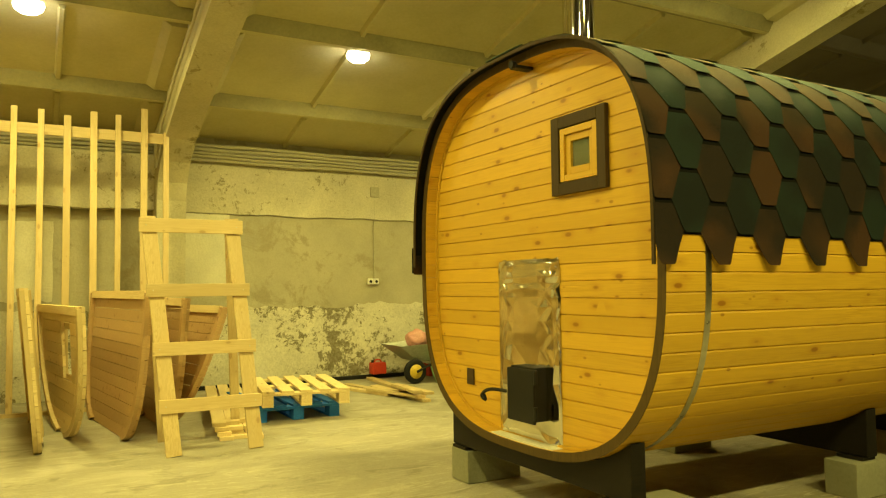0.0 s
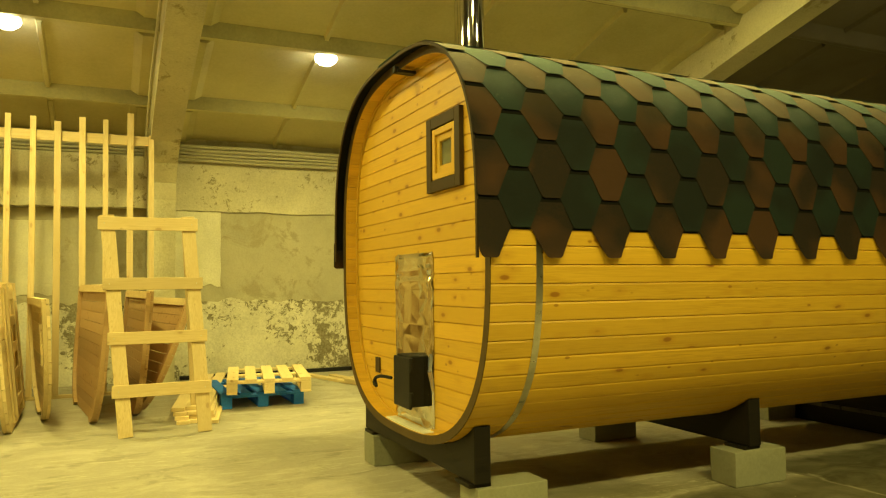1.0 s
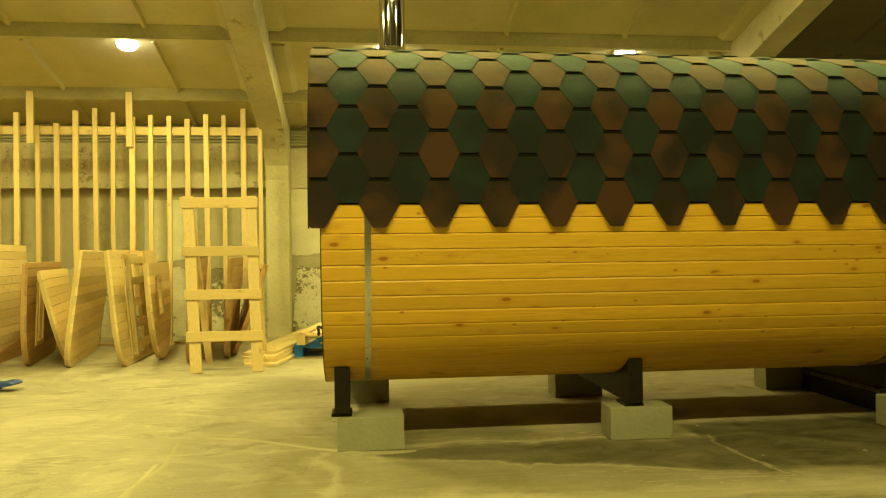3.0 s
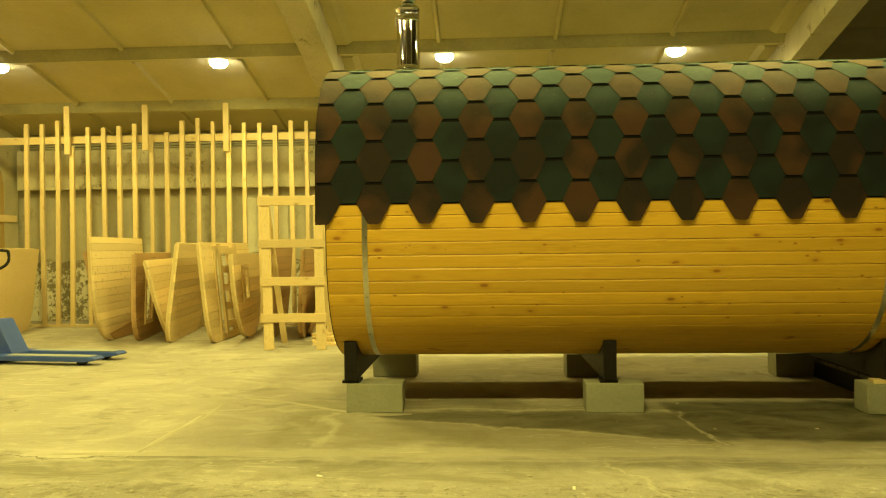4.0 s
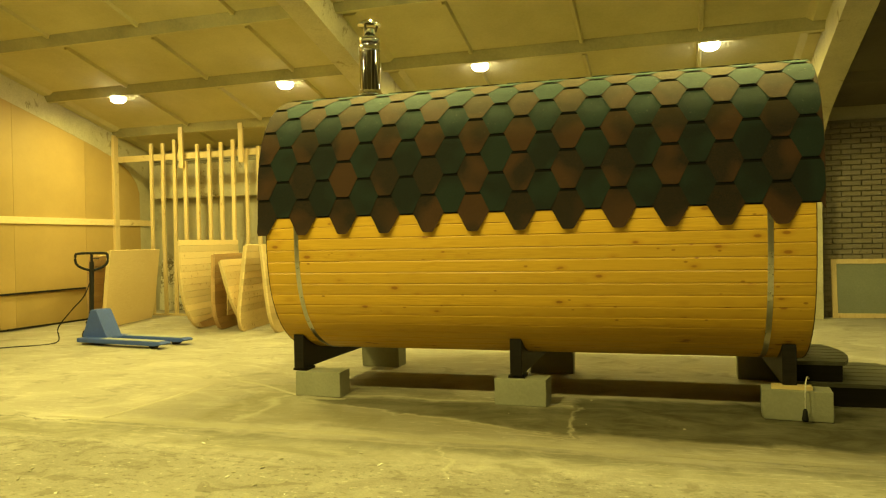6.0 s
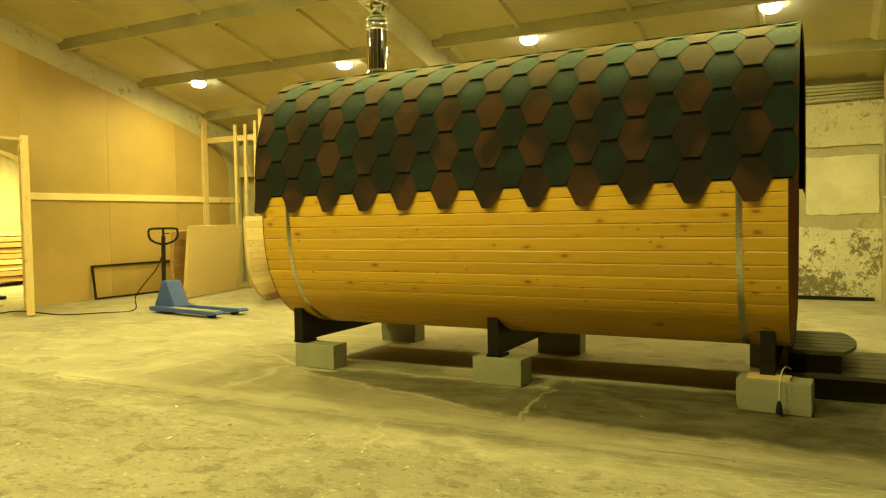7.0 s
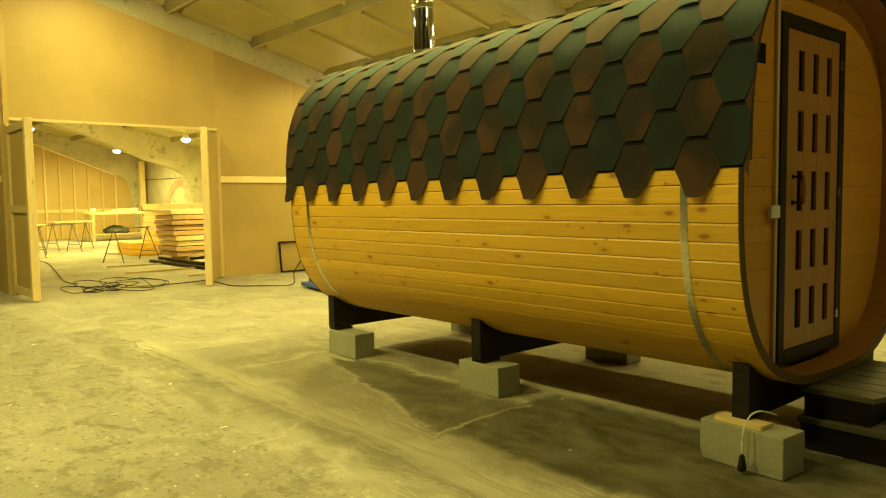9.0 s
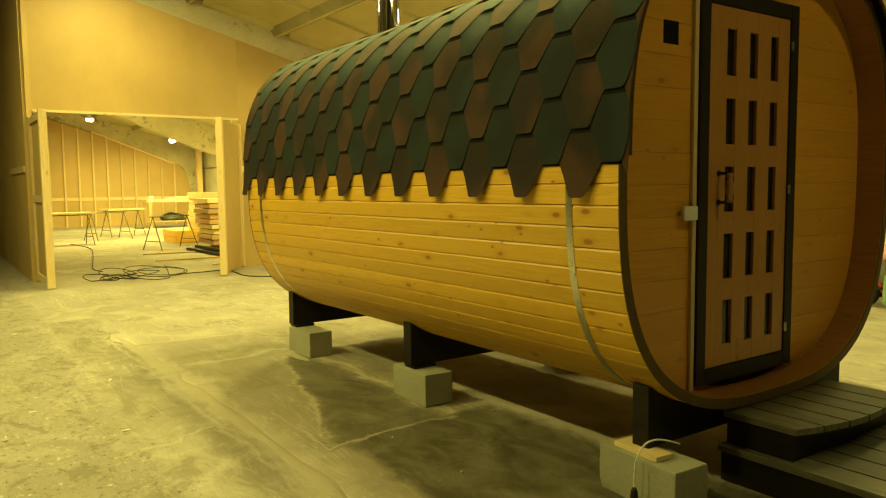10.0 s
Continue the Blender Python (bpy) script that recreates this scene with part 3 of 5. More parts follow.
def build_frame(x):
    """A precast frame: a column by the wall that bends into a sloping rafter with a haunch."""
    w, o = 0.16, 0.35
    low = [(0.0, 4.98), (1.0, 4.77), (3.0, 4.24), (5.0, 3.71), (6.5, 3.31), (7.5, 3.03), (8.0, 2.86), (8.35, 2.66), (8.55, 2.45), (8.62, 2.25), (8.63, 0.0), (8.98, 0.0)]
    if x < -11:
        # the workshop's frames have a deeper haunch
        low = [(0.0, 4.98), (3.0, 4.14), (5.05, 3.52), (6.15, 3.08), (7.15, 2.68), (8.0, 2.42), (8.3, 2.25), (8.45, 1.95), (8.55, 1.5), (8.63, 1.2), (8.64, 0.0), (8.98, 0.0)]
    for sgn in ((1,) if x < -11 else (1, -1)):
        bm = bmesh.new()
        rows = []
        for d, z in low:
            top = roof_z(o + d) + 0.16
            rows.append([bm.verts.new((x + s * w, o + sgn * d, q)) for s, q in ((-1, z), (1, z), (1, top), (-1, top))])
        for r, t in zip(rows, rows[1:]):
            for k in range(4):
                bm.faces.new((r[k], r[(k + 1) % 4], t[(k + 1) % 4], t[k]))
        bm.faces.new(rows[0])
        bm.faces.new(rows[-1])
        structure("roof_frame", bm, M_FRAME, "whitewashed precast concrete frame, column and sloping rafter", "frame")


def build_walls():
    # solid wall core, one block course thick
    structure("wall_north", box(-22.6, EAST_X + 0.2, WALL_Y, WALL_Y + 0.35, 0, 3.4), M_PLASTER, "old grey plastered block wall", "wall")
    # added to close the hall, coloured dark as if unlit
    structure("wall_south", box(-12.2, EAST_X + 0.2, BACK_Y - 0.35, BACK_Y, 0, 3.4), M_CEIL_DARK, "added wall behind the open hall, coloured dark as unlit", "wall")
    # end walls are added to close the hall, in the same darkened brick
    structure("wall_east", box(EAST_X, EAST_X + 0.3, BACK_Y, WALL_Y, 0, 5.6), M_BRICKWASH, "added end wall of the hall, coloured dark as unlit", "wall")
    structure("wall_west", box(-12.2, -11.9, BACK_Y, 1.4, 0, 5.6), M_BRICKWASH, "added end wall of the hall, coloured dark as unlit", "wall")
    # bay by bay: cast lintel, flaking lower band, pale patch of plaster
    for k, (x0, x1) in enumerate([(-4.3, 1.19), (1.51, 7.09)]):
        rng = random.Random(k)
        low = jagged((x0, 2.16), (x1, 2.16), 90, 0.007, 10 + k)
        structure("lintel_%d" % (k + 1), prism(low + [(x1, 2.16), (x1, 2.80), (x0, 2.80)], WALL_Y - 0.20 if k == 0 else WALL_Y - 0.03, WALL_Y + 0.05, "y"), M_LINTEL, "rough-cast concrete lintel with pitted whitewash", "lintel")
        top = jagged((x1, 1.0), (x0, 1.0), 70, 0.03, 20 + k)
        structure("lower_wall_%d" % (k + 1), prism([(x0, 0), (x1, 0)] + top, WALL_Y - 0.018, WALL_Y + 0.05, "y"), M_FLAKED, "flaking stained whitewash on the lower wall", "wall")
    for k, (a, b, c, d) in enumerate([(1.51, 2.10, 1.18, 2.15), (6.15, 7.05, 1.22, 2.02), (-0.6, 0.15, 1.1, 2.0)]):
        edge = jagged((a, c), (b, c), 14, 0.02, 30 + k) + jagged((b, c), (b, d), 10, 0.006, 40 + k) + jagged((b, d), (a, d), 12, 0.008, 50 + k) + jagged((a, d), (a, c), 10, 0.006, 60 + k)
        structure("plaster_patch_%d" % (k + 1), prism(edge, WALL_Y - 0.012, WALL_Y + 0.03, "y"), M_PATCH, "pale patch of newer plaster with broken edges", "plaster")
    # dark channel along the foot of the wall
    structure("baseboard", box(1.6, 7.0, WALL_Y - 0.07, WALL_Y - 0.02, 0, 0.05, 0.006), M_IRON, "dark steel channel along the foot of the wall", "channel")
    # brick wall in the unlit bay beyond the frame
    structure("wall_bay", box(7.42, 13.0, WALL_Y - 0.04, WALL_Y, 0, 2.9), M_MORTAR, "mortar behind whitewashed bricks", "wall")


def build_pipes():
    """Painted conduits along the head of the wall, and one down to a double socket."""
    for k, (x0, x1) in enumerate([(-4.3, 1.19), (1.51, 7.09)]):
        grp = thing("conduit_run", ((x0 + x1) / 2, WALL_Y - 0.10, 2.9), "bundle of painted conduits under the roof", "conduit", "conduits along the wall head")
        for j, (dy, z, r) in enumerate([(0.0, -0.10, 0.020), (-0.01, -0.055, 0.018), (0.01, -0.01, 0.020), (-0.02, 0.035, 0.022), (0.0, 0.085, 0.026)]):
            h = (x1 - x0) / 2
            pts = [(-h + 2 * h * i / 12, dy, z + 0.006 * math.sin(i * 1.7 + j)) for i in range(13)]
            part("pipe", tube(pts, r, 8), M_PIPE, grp, smooth=True)
    s = thing("double_socket", (4.03, WALL_Y - 0.02, 1.31), "white double socket on a surface conduit", "socket")
    part("conduit", tube([(0.03, 0, 1.42), (0.03, 0, 0.03)], 0.011, 8), M_PIPE, s)
    part("junction_box", box(-0.03, 0.10, -0.03, 0.01, 1.16, 1.30, 0.008), M_PIPE, s)
    for dx in (-0.04, 0.045):
        q = part("socket_plate", box(dx - 0.038, dx + 0.038, -0.04, 0.005, -0.04, 0.04, 0.006), M_WHITE, s)
        part("socket_hole", lathe([(0.02, 0), (0.02, 0.004)], sides=16), M_IRON, q).matrix_local = pose(dx, -0.041, 0, 90, 0, 0)
    s = thing("switch_box", (7.16, 8.92, 1.42), "white switch box on the column with a short stub", "switch")
    part("box_body", box(0.02, 0.10, -0.03, 0.01, -0.045, 0.045, 0.008), M_WHITE, s)
    part("cable_stub", tube([(-0.09, 0, 0.0), (0.03, 0, 0.0)], 0.016, 8), M_WHITE, s)
    part("cable", tube([(-0.09, 0, 0.0), (-0.09, 0, 1.0)], 0.01, 6), M_PIPE, s)
    # cable along the rafter's edge
    c = thing("rafter_cable", (1.15, 8.4, 2.9), "thin painted cable clipped along the rafter", "cable")
    part("cable", tube([(0, 0.4, -0.3), (0, 0, 0.08), (-0.01, -1.0, 0.40), (0, -2.5, 0.80), (0, -4.5, 1.32)], 0.014, 6), M_PIPE, c)


def build_lamps():
    proto = None
    for i, (x, y, z) in enumerate(HALL_LAMPS + MID_LAMPS + RIDGE_LAMPS + ROOM_LAMPS):
        m = pose(x, y, z)
        if proto is None:
            proto = thing("ceiling_lamp", (x, y, z), "round white lamp glowing brightly under the roof rib", "lamp", "ceiling lamps")
            part("housing", lathe([(0.03, 0.16), (0.06, 0.12), (0.09, 0.06), (0.118, 0.03), (0.118, 0.012), (0.11, 0.012), (0.11, 0.02)], sides=28), M_WHITE, proto, smooth=True)
            part("glow_disc", lathe([(0.115, 0.010), (0.120, -0.01), (0.110, -0.045), (0.07, -0.075), (0.02, -0.085)], sides=28), M_LAMP, proto, smooth=True)
            part("stem", tube([(0, 0, 0.15), (0, 0, 0.24)], 0.012, 6), M_WHITE, proto)
        else:
            # unseen and added lamps get the same body and label
            copy_thing(proto, m)
        d = bpy.data.lights.new("lamp_light", "AREA")
        d.shape, d.size, d.color = "DISK", 0.26, LAMP_COLOUR
        d.energy = LAMP_WATTS * LAMP_SHARE[i]
        light = new("lamp_light", d)
        light.matrix_world = pose(x, y, z - 0.095)
        tagged(light, kind="structure")


# ================= partition and doorway =================
def build_partition():
    """Hardboard on timber, from the back wall to a corner by the wide doorway; the workshop lies behind it."""
    x0, x1 = -4.44, -4.395
    seams = [1.42, 1.49, 4.62, 6.13, 7.6, 9.3]
    top = [roof_z(0.35 + abs(y - 0.35)) + 0.1 for y in seams]
    for a, b, za, zb in ((1.42, 1.49, top[0], top[1]), (4.62, 6.13, top[2], top[3]), (6.134, 7.6, top[3], top[4]), (7.604, 9.3, top[4], top[5])):
        structure("partition_sheet", prism([(a, 0), (b, 0), (b, zb), (a, za)], x0, x1, "x"), M_BOARD, "tan hardboard sheet of the partition", "partition")
    structure("partition_sheet", prism([(1.49, 2.55), (4.62, 2.55), (4.62, top[2]), (1.49, top[1])], x0, x1, "x"), M_BOARD, "tan hardboard sheet above the doorway", "partition")
    structure("wall_side", box(-22.4, -4.44, 1.38, 1.44, 0, 5.6), M_BOARD, "tan hardboard side wall of the workshop, in shade", "partition")
    structure("trim_1", box(x1, x1 + 0.03, 4.62, 9.25, 1.64, 1.75, 0.004), M_RAWY, "pale timber rail along the partition", "rail")
    structure("trim_2", box(-6.5, -4.5, 1.35, 1.38, 1.64, 1.74, 0.004), M_RAWX, "pale timber rail along the partition", "rail")
    structure("trim_3", box(x1, x1 + 0.02, 1.49, 4.62, 2.53, 2.57, 0.003), M_RAWY, "thin timber edge over the doorway", "trim")
    structure("trim_4", box(x1, x1 + 0.06, 8.25, 8.36, 0, 3.28, 0.004), M_RAW, "upright corner timber of the partition", "post")
    for name, hinge, turn, wide in (("door_1", (-4.40, 4.62), -31.6, 1.43), ("door_2", (-4.375, 1.475), 0.3, 1.20)):
        d = thing(name, (hinge[0], hinge[1], 0), "tall hardboard workshop door standing open, timber edged", "door", "workshop doors", turn)
        tagged(d, kind="structure")
        part("door_sheet", box(0.02, wide - 0.03, -0.012, 0.012, 0.04, 2.44), M_BOARD, d)
        for u in (0.05, wide - 0.05):
            part("stile", box(u - 0.05, u + 0.05, -0.05, 0.05, 0.02, 2.46, 0.006), M_RAW, d)
        for z in (0.10, 1.25, 2.38):
            part("door_rail", box(0.1005, wide - 0.1005, -0.045, -0.013, z - 0.05, z + 0.05, 0.005), M_RAWX, d)


def build_stud_wall():
    """A fence of upright battens nailed to one long rail."""
    tops = [(-3.606, 3.10), (-3.357, 3.09), (-3.109, 3.14), (-2.892, 2.75), (-2.64, 3.03), (-2.397, 3.02), (-2.155, 3.04), (-1.914, 3.07), (-1.655, 2.9), (-1.418, 2.93), (-1.178, 3.1),
            (-0.935, 3.135), (-0.703, 3.08), (-0.461, 3.02), (-0.226, 3.05), (0.010, 3.04), (0.246, 3.0), (0.487, 3.065), (0.72, 3.055), (0.976, 3.146), (1.195, 2.91)]
    f = thing("batten_fence", (-1.2, 8.35, 0), "row of raw pine battens standing on the floor along one rail", "fence")
    rng = random.Random(3)
    part("rail", box(-3.2, 2.40, 0.022, 0.05, 2.79, 2.90, 0.004), M_RAWX, f)
    part("bottom_plate", box(-2.55, 2.35, -0.03, 0.05, 0, 0.035, 0.004), M_RAWX, f)
    for x, z in tops:
        u = x + 1.2
        dx, w = rng.uniform(-0.03, 0.03), rng.uniform(0.052, 0.068)
        mid = (u + rng.uniform(-0.012, 0.012), 0, z * 0.5)
        bm = beam((u + dx, 0, 0.036), mid, w, 0.042, 0.003, (0, 1, 0))
        beam(mid, (u, 0, z), w, 0.042, 0.003, (0, 1, 0), bm)
        part("batten", bm, M_RAW, f)
    for x, z0, z1 in ((-2.93, 2.62, 3.42), (-1.72, 2.66, 3.42), (-0.48, 2.62, 3.42)):
        part("prop", beam((x + 1.2, -0.05, z0), (x + 1.2, -0.06, z1), 0.085, 0.045, 0.004, (0, 1, 0)), M_RAW, f)
        part("prop_head", box(x + 1.13, x + 1.27, -0.12, 0.02, z1, z1 + 0.03, 0.004), M_RAW, f)


# ================= the sauna =================
SX, SY, SZ = 4.225, 3.335, 1.41
HALF_W, HALF_H, POWER, MID = 1.105, 1.085, 2.88, 0.055
U0, U1 = -1.910, 1.980
R0, R1 = -1.975, 2.030


def section(n=1440):
    """The rounded-square section as points from the bottom round by the near side, with arc lengths and outward normals."""
    pts = []
    for i in range(n):
        a = 2 * math.pi * i / n - math.pi / 2
        c, s = math.cos(a), math.sin(a)
        pts.append((-HALF_W * math.copysign(abs(c) ** (2 / POWER), c), HALF_H * math.copysign(abs(s) ** (2 / POWER), s)))
    p = np.array(pts)
    step = np.roll(p, -1, 0) - p
    length = np.concatenate([[0], np.cumsum(np.hypot(step[:, 0], step[:, 1]))])
    tan = np.roll(p, -1, 0) - np.roll(p, 1, 0)
    tan /= np.hypot(tan[:, 0], tan[:, 1])[:, None]
    return p, length, np.stack([-tan[:, 1], tan[:, 0]], 1)


SEC_P, SEC_L, SEC_N = section()
if (SEC_P * SEC_N).sum() < 0:
    SEC_N = -SEC_N
ROUND = SEC_L[-1]


def ring(s, off=0.0):
    """The point of the section at arc length s, off metres outside it: (y, z) about the middle axis."""
    i = int(np.searchsorted(SEC_L, s % ROUND, "right") - 1) % len(SEC_P)
    j = (i + 1) % len(SEC_P)
    f = (s % ROUND - SEC_L[i]) / max(SEC_L[i + 1] - SEC_L[i], 1e-9)
    p = SEC_P[i] * (1 - f) + SEC_P[j] * f
    n = SEC_N[i] * (1 - f) + SEC_N[j] * f
    return MID + p[0] + off * n[0], p[1] + off * n[1] + SZ


def half_width(z, off):
    h, w = HALF_H + off, HALF_W + off
    return w * max(0.0, 1 - (abs(z - SZ) / h) ** POWER) ** (1 / POWER)


def band(s0, s1, o0, o1, u0, u1, n):
    """A strip that follows the section from s0 to s1, between two offsets and two places along the axis."""
    bm = bmesh.new()
    rows = []
    for i in range(n + 1):
        s = s0 + (s1 - s0) * i / n
        a, b = ring(s, o0), ring(s, o1)
        rows.append([bm.verts.new((u, q[0], q[1])) for u, q in ((u0, a), (u1, a), (u1, b), (u0, b))])
    for r, t in zip(rows, rows[1:]):
        for k in range(4):
            bm.faces.new((r[k], r[(k + 1) % 4], t[(k + 1) % 4], t[k]))
    if abs(s1 - s0) < ROUND - 1e-3:
        bm.faces.new(rows[0][::-1])
        bm.faces.new(rows[-1])
    else:
        bmesh.ops.remove_doubles(bm, verts=bm.verts, dist=1e-4)
    return bm


def build_sauna():
    sauna = thing("barrel_sauna", (SX, SY, 0), "square barrel sauna of varnished pine staves under a shingled roof", "sauna", "", 0.35)
    body = part("inner_lining", band(0, ROUND, -0.050, -0.030, U0 + 0.12, U1 - 0.20, 96), M_DARK, sauna)
    n = 84
    w = ROUND / n
    for k in range(n):
        # a stave: hollow-backed board with eased long edges
        s0 = w * k + 0.039
        bm = bmesh.new()
        prof = [ring(s0 + 0.0009, -0.045), ring(s0 + 0.0008, -0.003), ring(s0 + 0.0022, -0.0004), ring(s0 + w * 0.35, 0.0), ring(s0 + w * 0.65, 0.0), ring(s0 + w - 0.0110, -0.0002), ring(s0 + w - 0.0009, -0.0066), ring(s0 + w - 0.0009, -0.045)]
        prism(prof, U0, U1, "x", bm)
        part("stave", bm, M_STAVE, body)
    for u in (-1.655, 1.715):
        b = part("steel_band", band(0, ROUND, 0.0004, 0.0024, u - 0.018, u + 0.018, 160), M_BAND, sauna, "thin galvanised steel tension band")
        part("band_clamp", box(u - 0.022, u + 0.022, ring(0.55 * w * 15, 0.004)[0] - 0.004, ring(0.55 * w * 15, 0.004)[0] + 0.004, 0.93, 0.965, 0.002), M_BAND, b)
    for u, d in ((U0, -1), (U1, 1)):
        part("end_trim", band(0, ROUND, -0.044, 0.002, u + 0.001 * d, u + 0.006 * d, 120), M_RIM, sauna, "dark stained rim on the stave ends")
    part("fillet", band(0, ROUND, -0.062, -0.046, -1.825 - 0.012, -1.825 - 0.002, 120), M_STAVE_END, sauna, "narrow cover strip round the end wall")

    # end walls of horizontal boards cut to the section
    def end_wall(u, d, name, material, pitch, gaps, ease=0.0045):
        wall = part(name, bm_disc(u - 0.03 * d, u - 0.02 * d), M_DARK, sauna)
        z = SZ - HALF_H + 0.047
        while z < SZ + HALF_H - 0.05:
            z1 = min(z + pitch, SZ + HALF_H - 0.046)
            for y0, y1 in gaps(0.5 * (z + z1)):
                bm = bmesh.new()
                lo, hi = [], []
                for i in range(5):
                    zz = z + 0.0007 + (z1 - z - 0.0014) * i / 4
                    hw = half_width(zz, -0.046)
                    lo.append((max(MID - hw, y0), zz))
                    hi.append((min(MID + hw, y1), zz))
                if hi[2][0] - lo[2][0] < 0.05:
                    continue
                prism(lo + hi[::-1], u - 0.02 * d, u - 0.004 * d, "x", bm)
                inner = []
                for (a, za), (b, zb) in zip(lo, hi):
                    inner.append((a, b, za))
                face_lo = [(a, min(max(za, z + ease), z1 - ease)) for a, za in lo]
                face_hi = [(b, min(max(zb, z + ease), z1 - ease)) for b, zb in hi]
                prism(face_lo + face_hi[::-1], u - 0.004 * d, u, "x", bm)
                part("board", bm, material, wall)
            z = z1
        return wall

    def bm_disc(ua, ub):
        pts = [ring(ROUND * i / 96, -0.047) for i in range(96)]
        return prism(pts, ua, ub, "x")

    front = end_wall(-1.825, -1, "front_wall", M_STAVE_END, 0.0872, lambda z: ((-2, 2),) if z < 1.74 or z > 2.05 else ((-2, -0.57), (-0.25, 2)))
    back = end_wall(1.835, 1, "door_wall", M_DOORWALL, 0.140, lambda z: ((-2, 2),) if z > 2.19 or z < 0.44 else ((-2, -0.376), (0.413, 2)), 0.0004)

    # band added over the inner stave faces; its colour holds the recess shade
    part("porch_lining", band(0, ROUND, -0.0475, -0.0455, 1.8355, 1.9795, 120), M_LINING, sauna, "added brown lining round the door wall, darkened for shade")

    # roof: bitumen sheet, edge strip, and rows of hexagonal shingle tabs from both eaves to the ridge
    s_eave = SEC_L[int(np.argmin(np.abs(SEC_P[:720, 1] - (1.30 - SZ))))]
    s_top = ROUND / 2
    s_far = ROUND - s_eave
    roof = part("roof", band(s_eave + 0.13, s_far - 0.13, 0.0030, 0.0050, R0 + 0.004, R1 - 0.004, 120), M_UNDER, sauna, "hexagonal bitumen shingles in mixed green and brown")
    part("roof_edge", band(s_eave + 0.0, s_far - 0.05, -0.012, 0.0052, R0 - 0.006, R0 + 0.003, 120), M_TRIM, roof, "dark brown edge strip")
    part("roof_edge", band(s_eave + 0.16, s_far - 0.16, -0.012, 0.0052, R1 - 0.003, R1 + 0.006, 120), M_TRIM, roof, "dark brown edge strip")
    part("eave_end", band(s_far - 0.18, s_far - 0.01, 0.012, 0.03, R0 - 0.004, R0 + 0.05, 4), M_UNDER, roof)
    pitch, expose = 0.3373, 0.1395
    rows = int((s_top - s_eave) / expose)
    first = 2.636 - SX
    shared = {}

    def tab_mesh(s_tip, sgn, left, right, lift=0.0, flat=0.0505):
        bm = bmesh.new()
        uvl = bm.loops.layers.uv.new("print")
        lines = []
        vals = []
        for ds, hw, off in ((0.0, flat - 0.010, 0.0116), (0.006, flat + 0.001, 0.0113), (0.030, flat + 0.2 * (0.117 - flat), 0.0089), (0.090, flat + 0.63 * (0.117 - flat), 0.0077), (0.1395, 0.117, 0.0070), (0.165, 0.164, 0.0066), (0.21, 0.1675, 0.0060), (0.26, 0.1675, 0.0054)):
            off += lift * max(0.0, 1 - ds / 0.165) ** 1.6
            q = ring(s_tip + sgn * ds, off)
            q2 = ring(s_tip + sgn * ds, off - 0.0016)
            a, b = min(max(-hw, left), right), max(min(hw, right), left)
            lines.append([bm.verts.new((a, *q)), bm.verts.new((b, *q)), bm.verts.new((b, *q2)), bm.verts.new((a, *q2))])
            vals.append(ds / 0.27)
        for i, (r, t) in enumerate(zip(lines, lines[1:])):
            for k in (0, 1, 3):
                f = bm.faces.new((r[k], r[(k + 1) % 4], t[(k + 1) % 4], t[k]))
                f.smooth = k == 0
                for lp in f.loops:
                    lp[uvl].uv = (0.5, vals[i] if lp.vert in r else vals[i + 1])
        bm.faces.new(lines[0])
        for e in bm.edges:
            e.smooth = len(e.link_faces) == 2 and all(f.smooth for f in e.link_faces)
        return bm

    rest_b, rest_g = bmesh.new(), bmesh.new()
    for r in range(rows):
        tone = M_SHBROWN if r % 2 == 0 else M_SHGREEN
        x = first - pitch * 2 + (pitch / 2 if r % 2 else 0.0)
        while x < R1 + 0.2:
            left, right = R0 - 0.004 - x, R1 + 0.004 - x
            if right > -0.14 and left < 0.14:
                key = (r, round(max(left, -0.2), 3), round(min(right, 0.2), 3))
                if key not in shared:
                    ob = part("shingle", tab_mesh(s_eave + r * expose, 1, left, right, *((0.022, 0.040) if r == 0 else (0.003,))), tone, roof)
                    ob.location = (x, 0, 0)
                    shared[key] = ob.data
                else:
                    ob = new("shingle", shared[key])
                    ob.parent = roof
                    ob.location = (x, 0, 0)
                far = tab_mesh(s_far - r * expose, -1, left, right)
                bmesh.ops.translate(far, verts=far.verts, vec=(x, 0, 0))
                join(rest_b if r % 2 == 0 else rest_g, far)
            x += pitch
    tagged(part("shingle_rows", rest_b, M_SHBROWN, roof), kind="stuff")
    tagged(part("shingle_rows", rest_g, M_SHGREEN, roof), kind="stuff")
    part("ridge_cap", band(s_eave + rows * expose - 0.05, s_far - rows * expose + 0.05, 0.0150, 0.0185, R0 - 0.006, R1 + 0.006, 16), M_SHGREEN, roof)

    # front window
    win = part("window_frame", box(-1.850, -1.826, -0.622, -0.20, 1.69, 2.10, 0.004), M_TRIM, sauna, "dark stained square frame")
    cut_frame(win.data, -1.826, -0.622, -0.20, 1.69, 2.10, 0.062)
    sash = part("sash", frame_bm(-1.845, -1.80, -0.556, -0.266, 1.756, 2.034, 0.035), M_STAVE_END, win, "amber wooden sash")
    part("inner_sash", frame_bm(-1.832, -1.80, -0.519, -0.303, 1.793, 1.997, 0.035), M_STAVE_END, win)
    part("pane", box(-1.818, -1.812, -0.482, -0.340, 1.830, 1.960), M_GLASS, win)
    part("window_back", box(-1.8095, -1.8065, -0.56, -0.26, 1.75, 2.04), M_BACKPANE, win)

    # crumpled steel sheet round the stove mouth: flat facets between creases
    bm = bmesh.new()
    rng = random.Random(9)
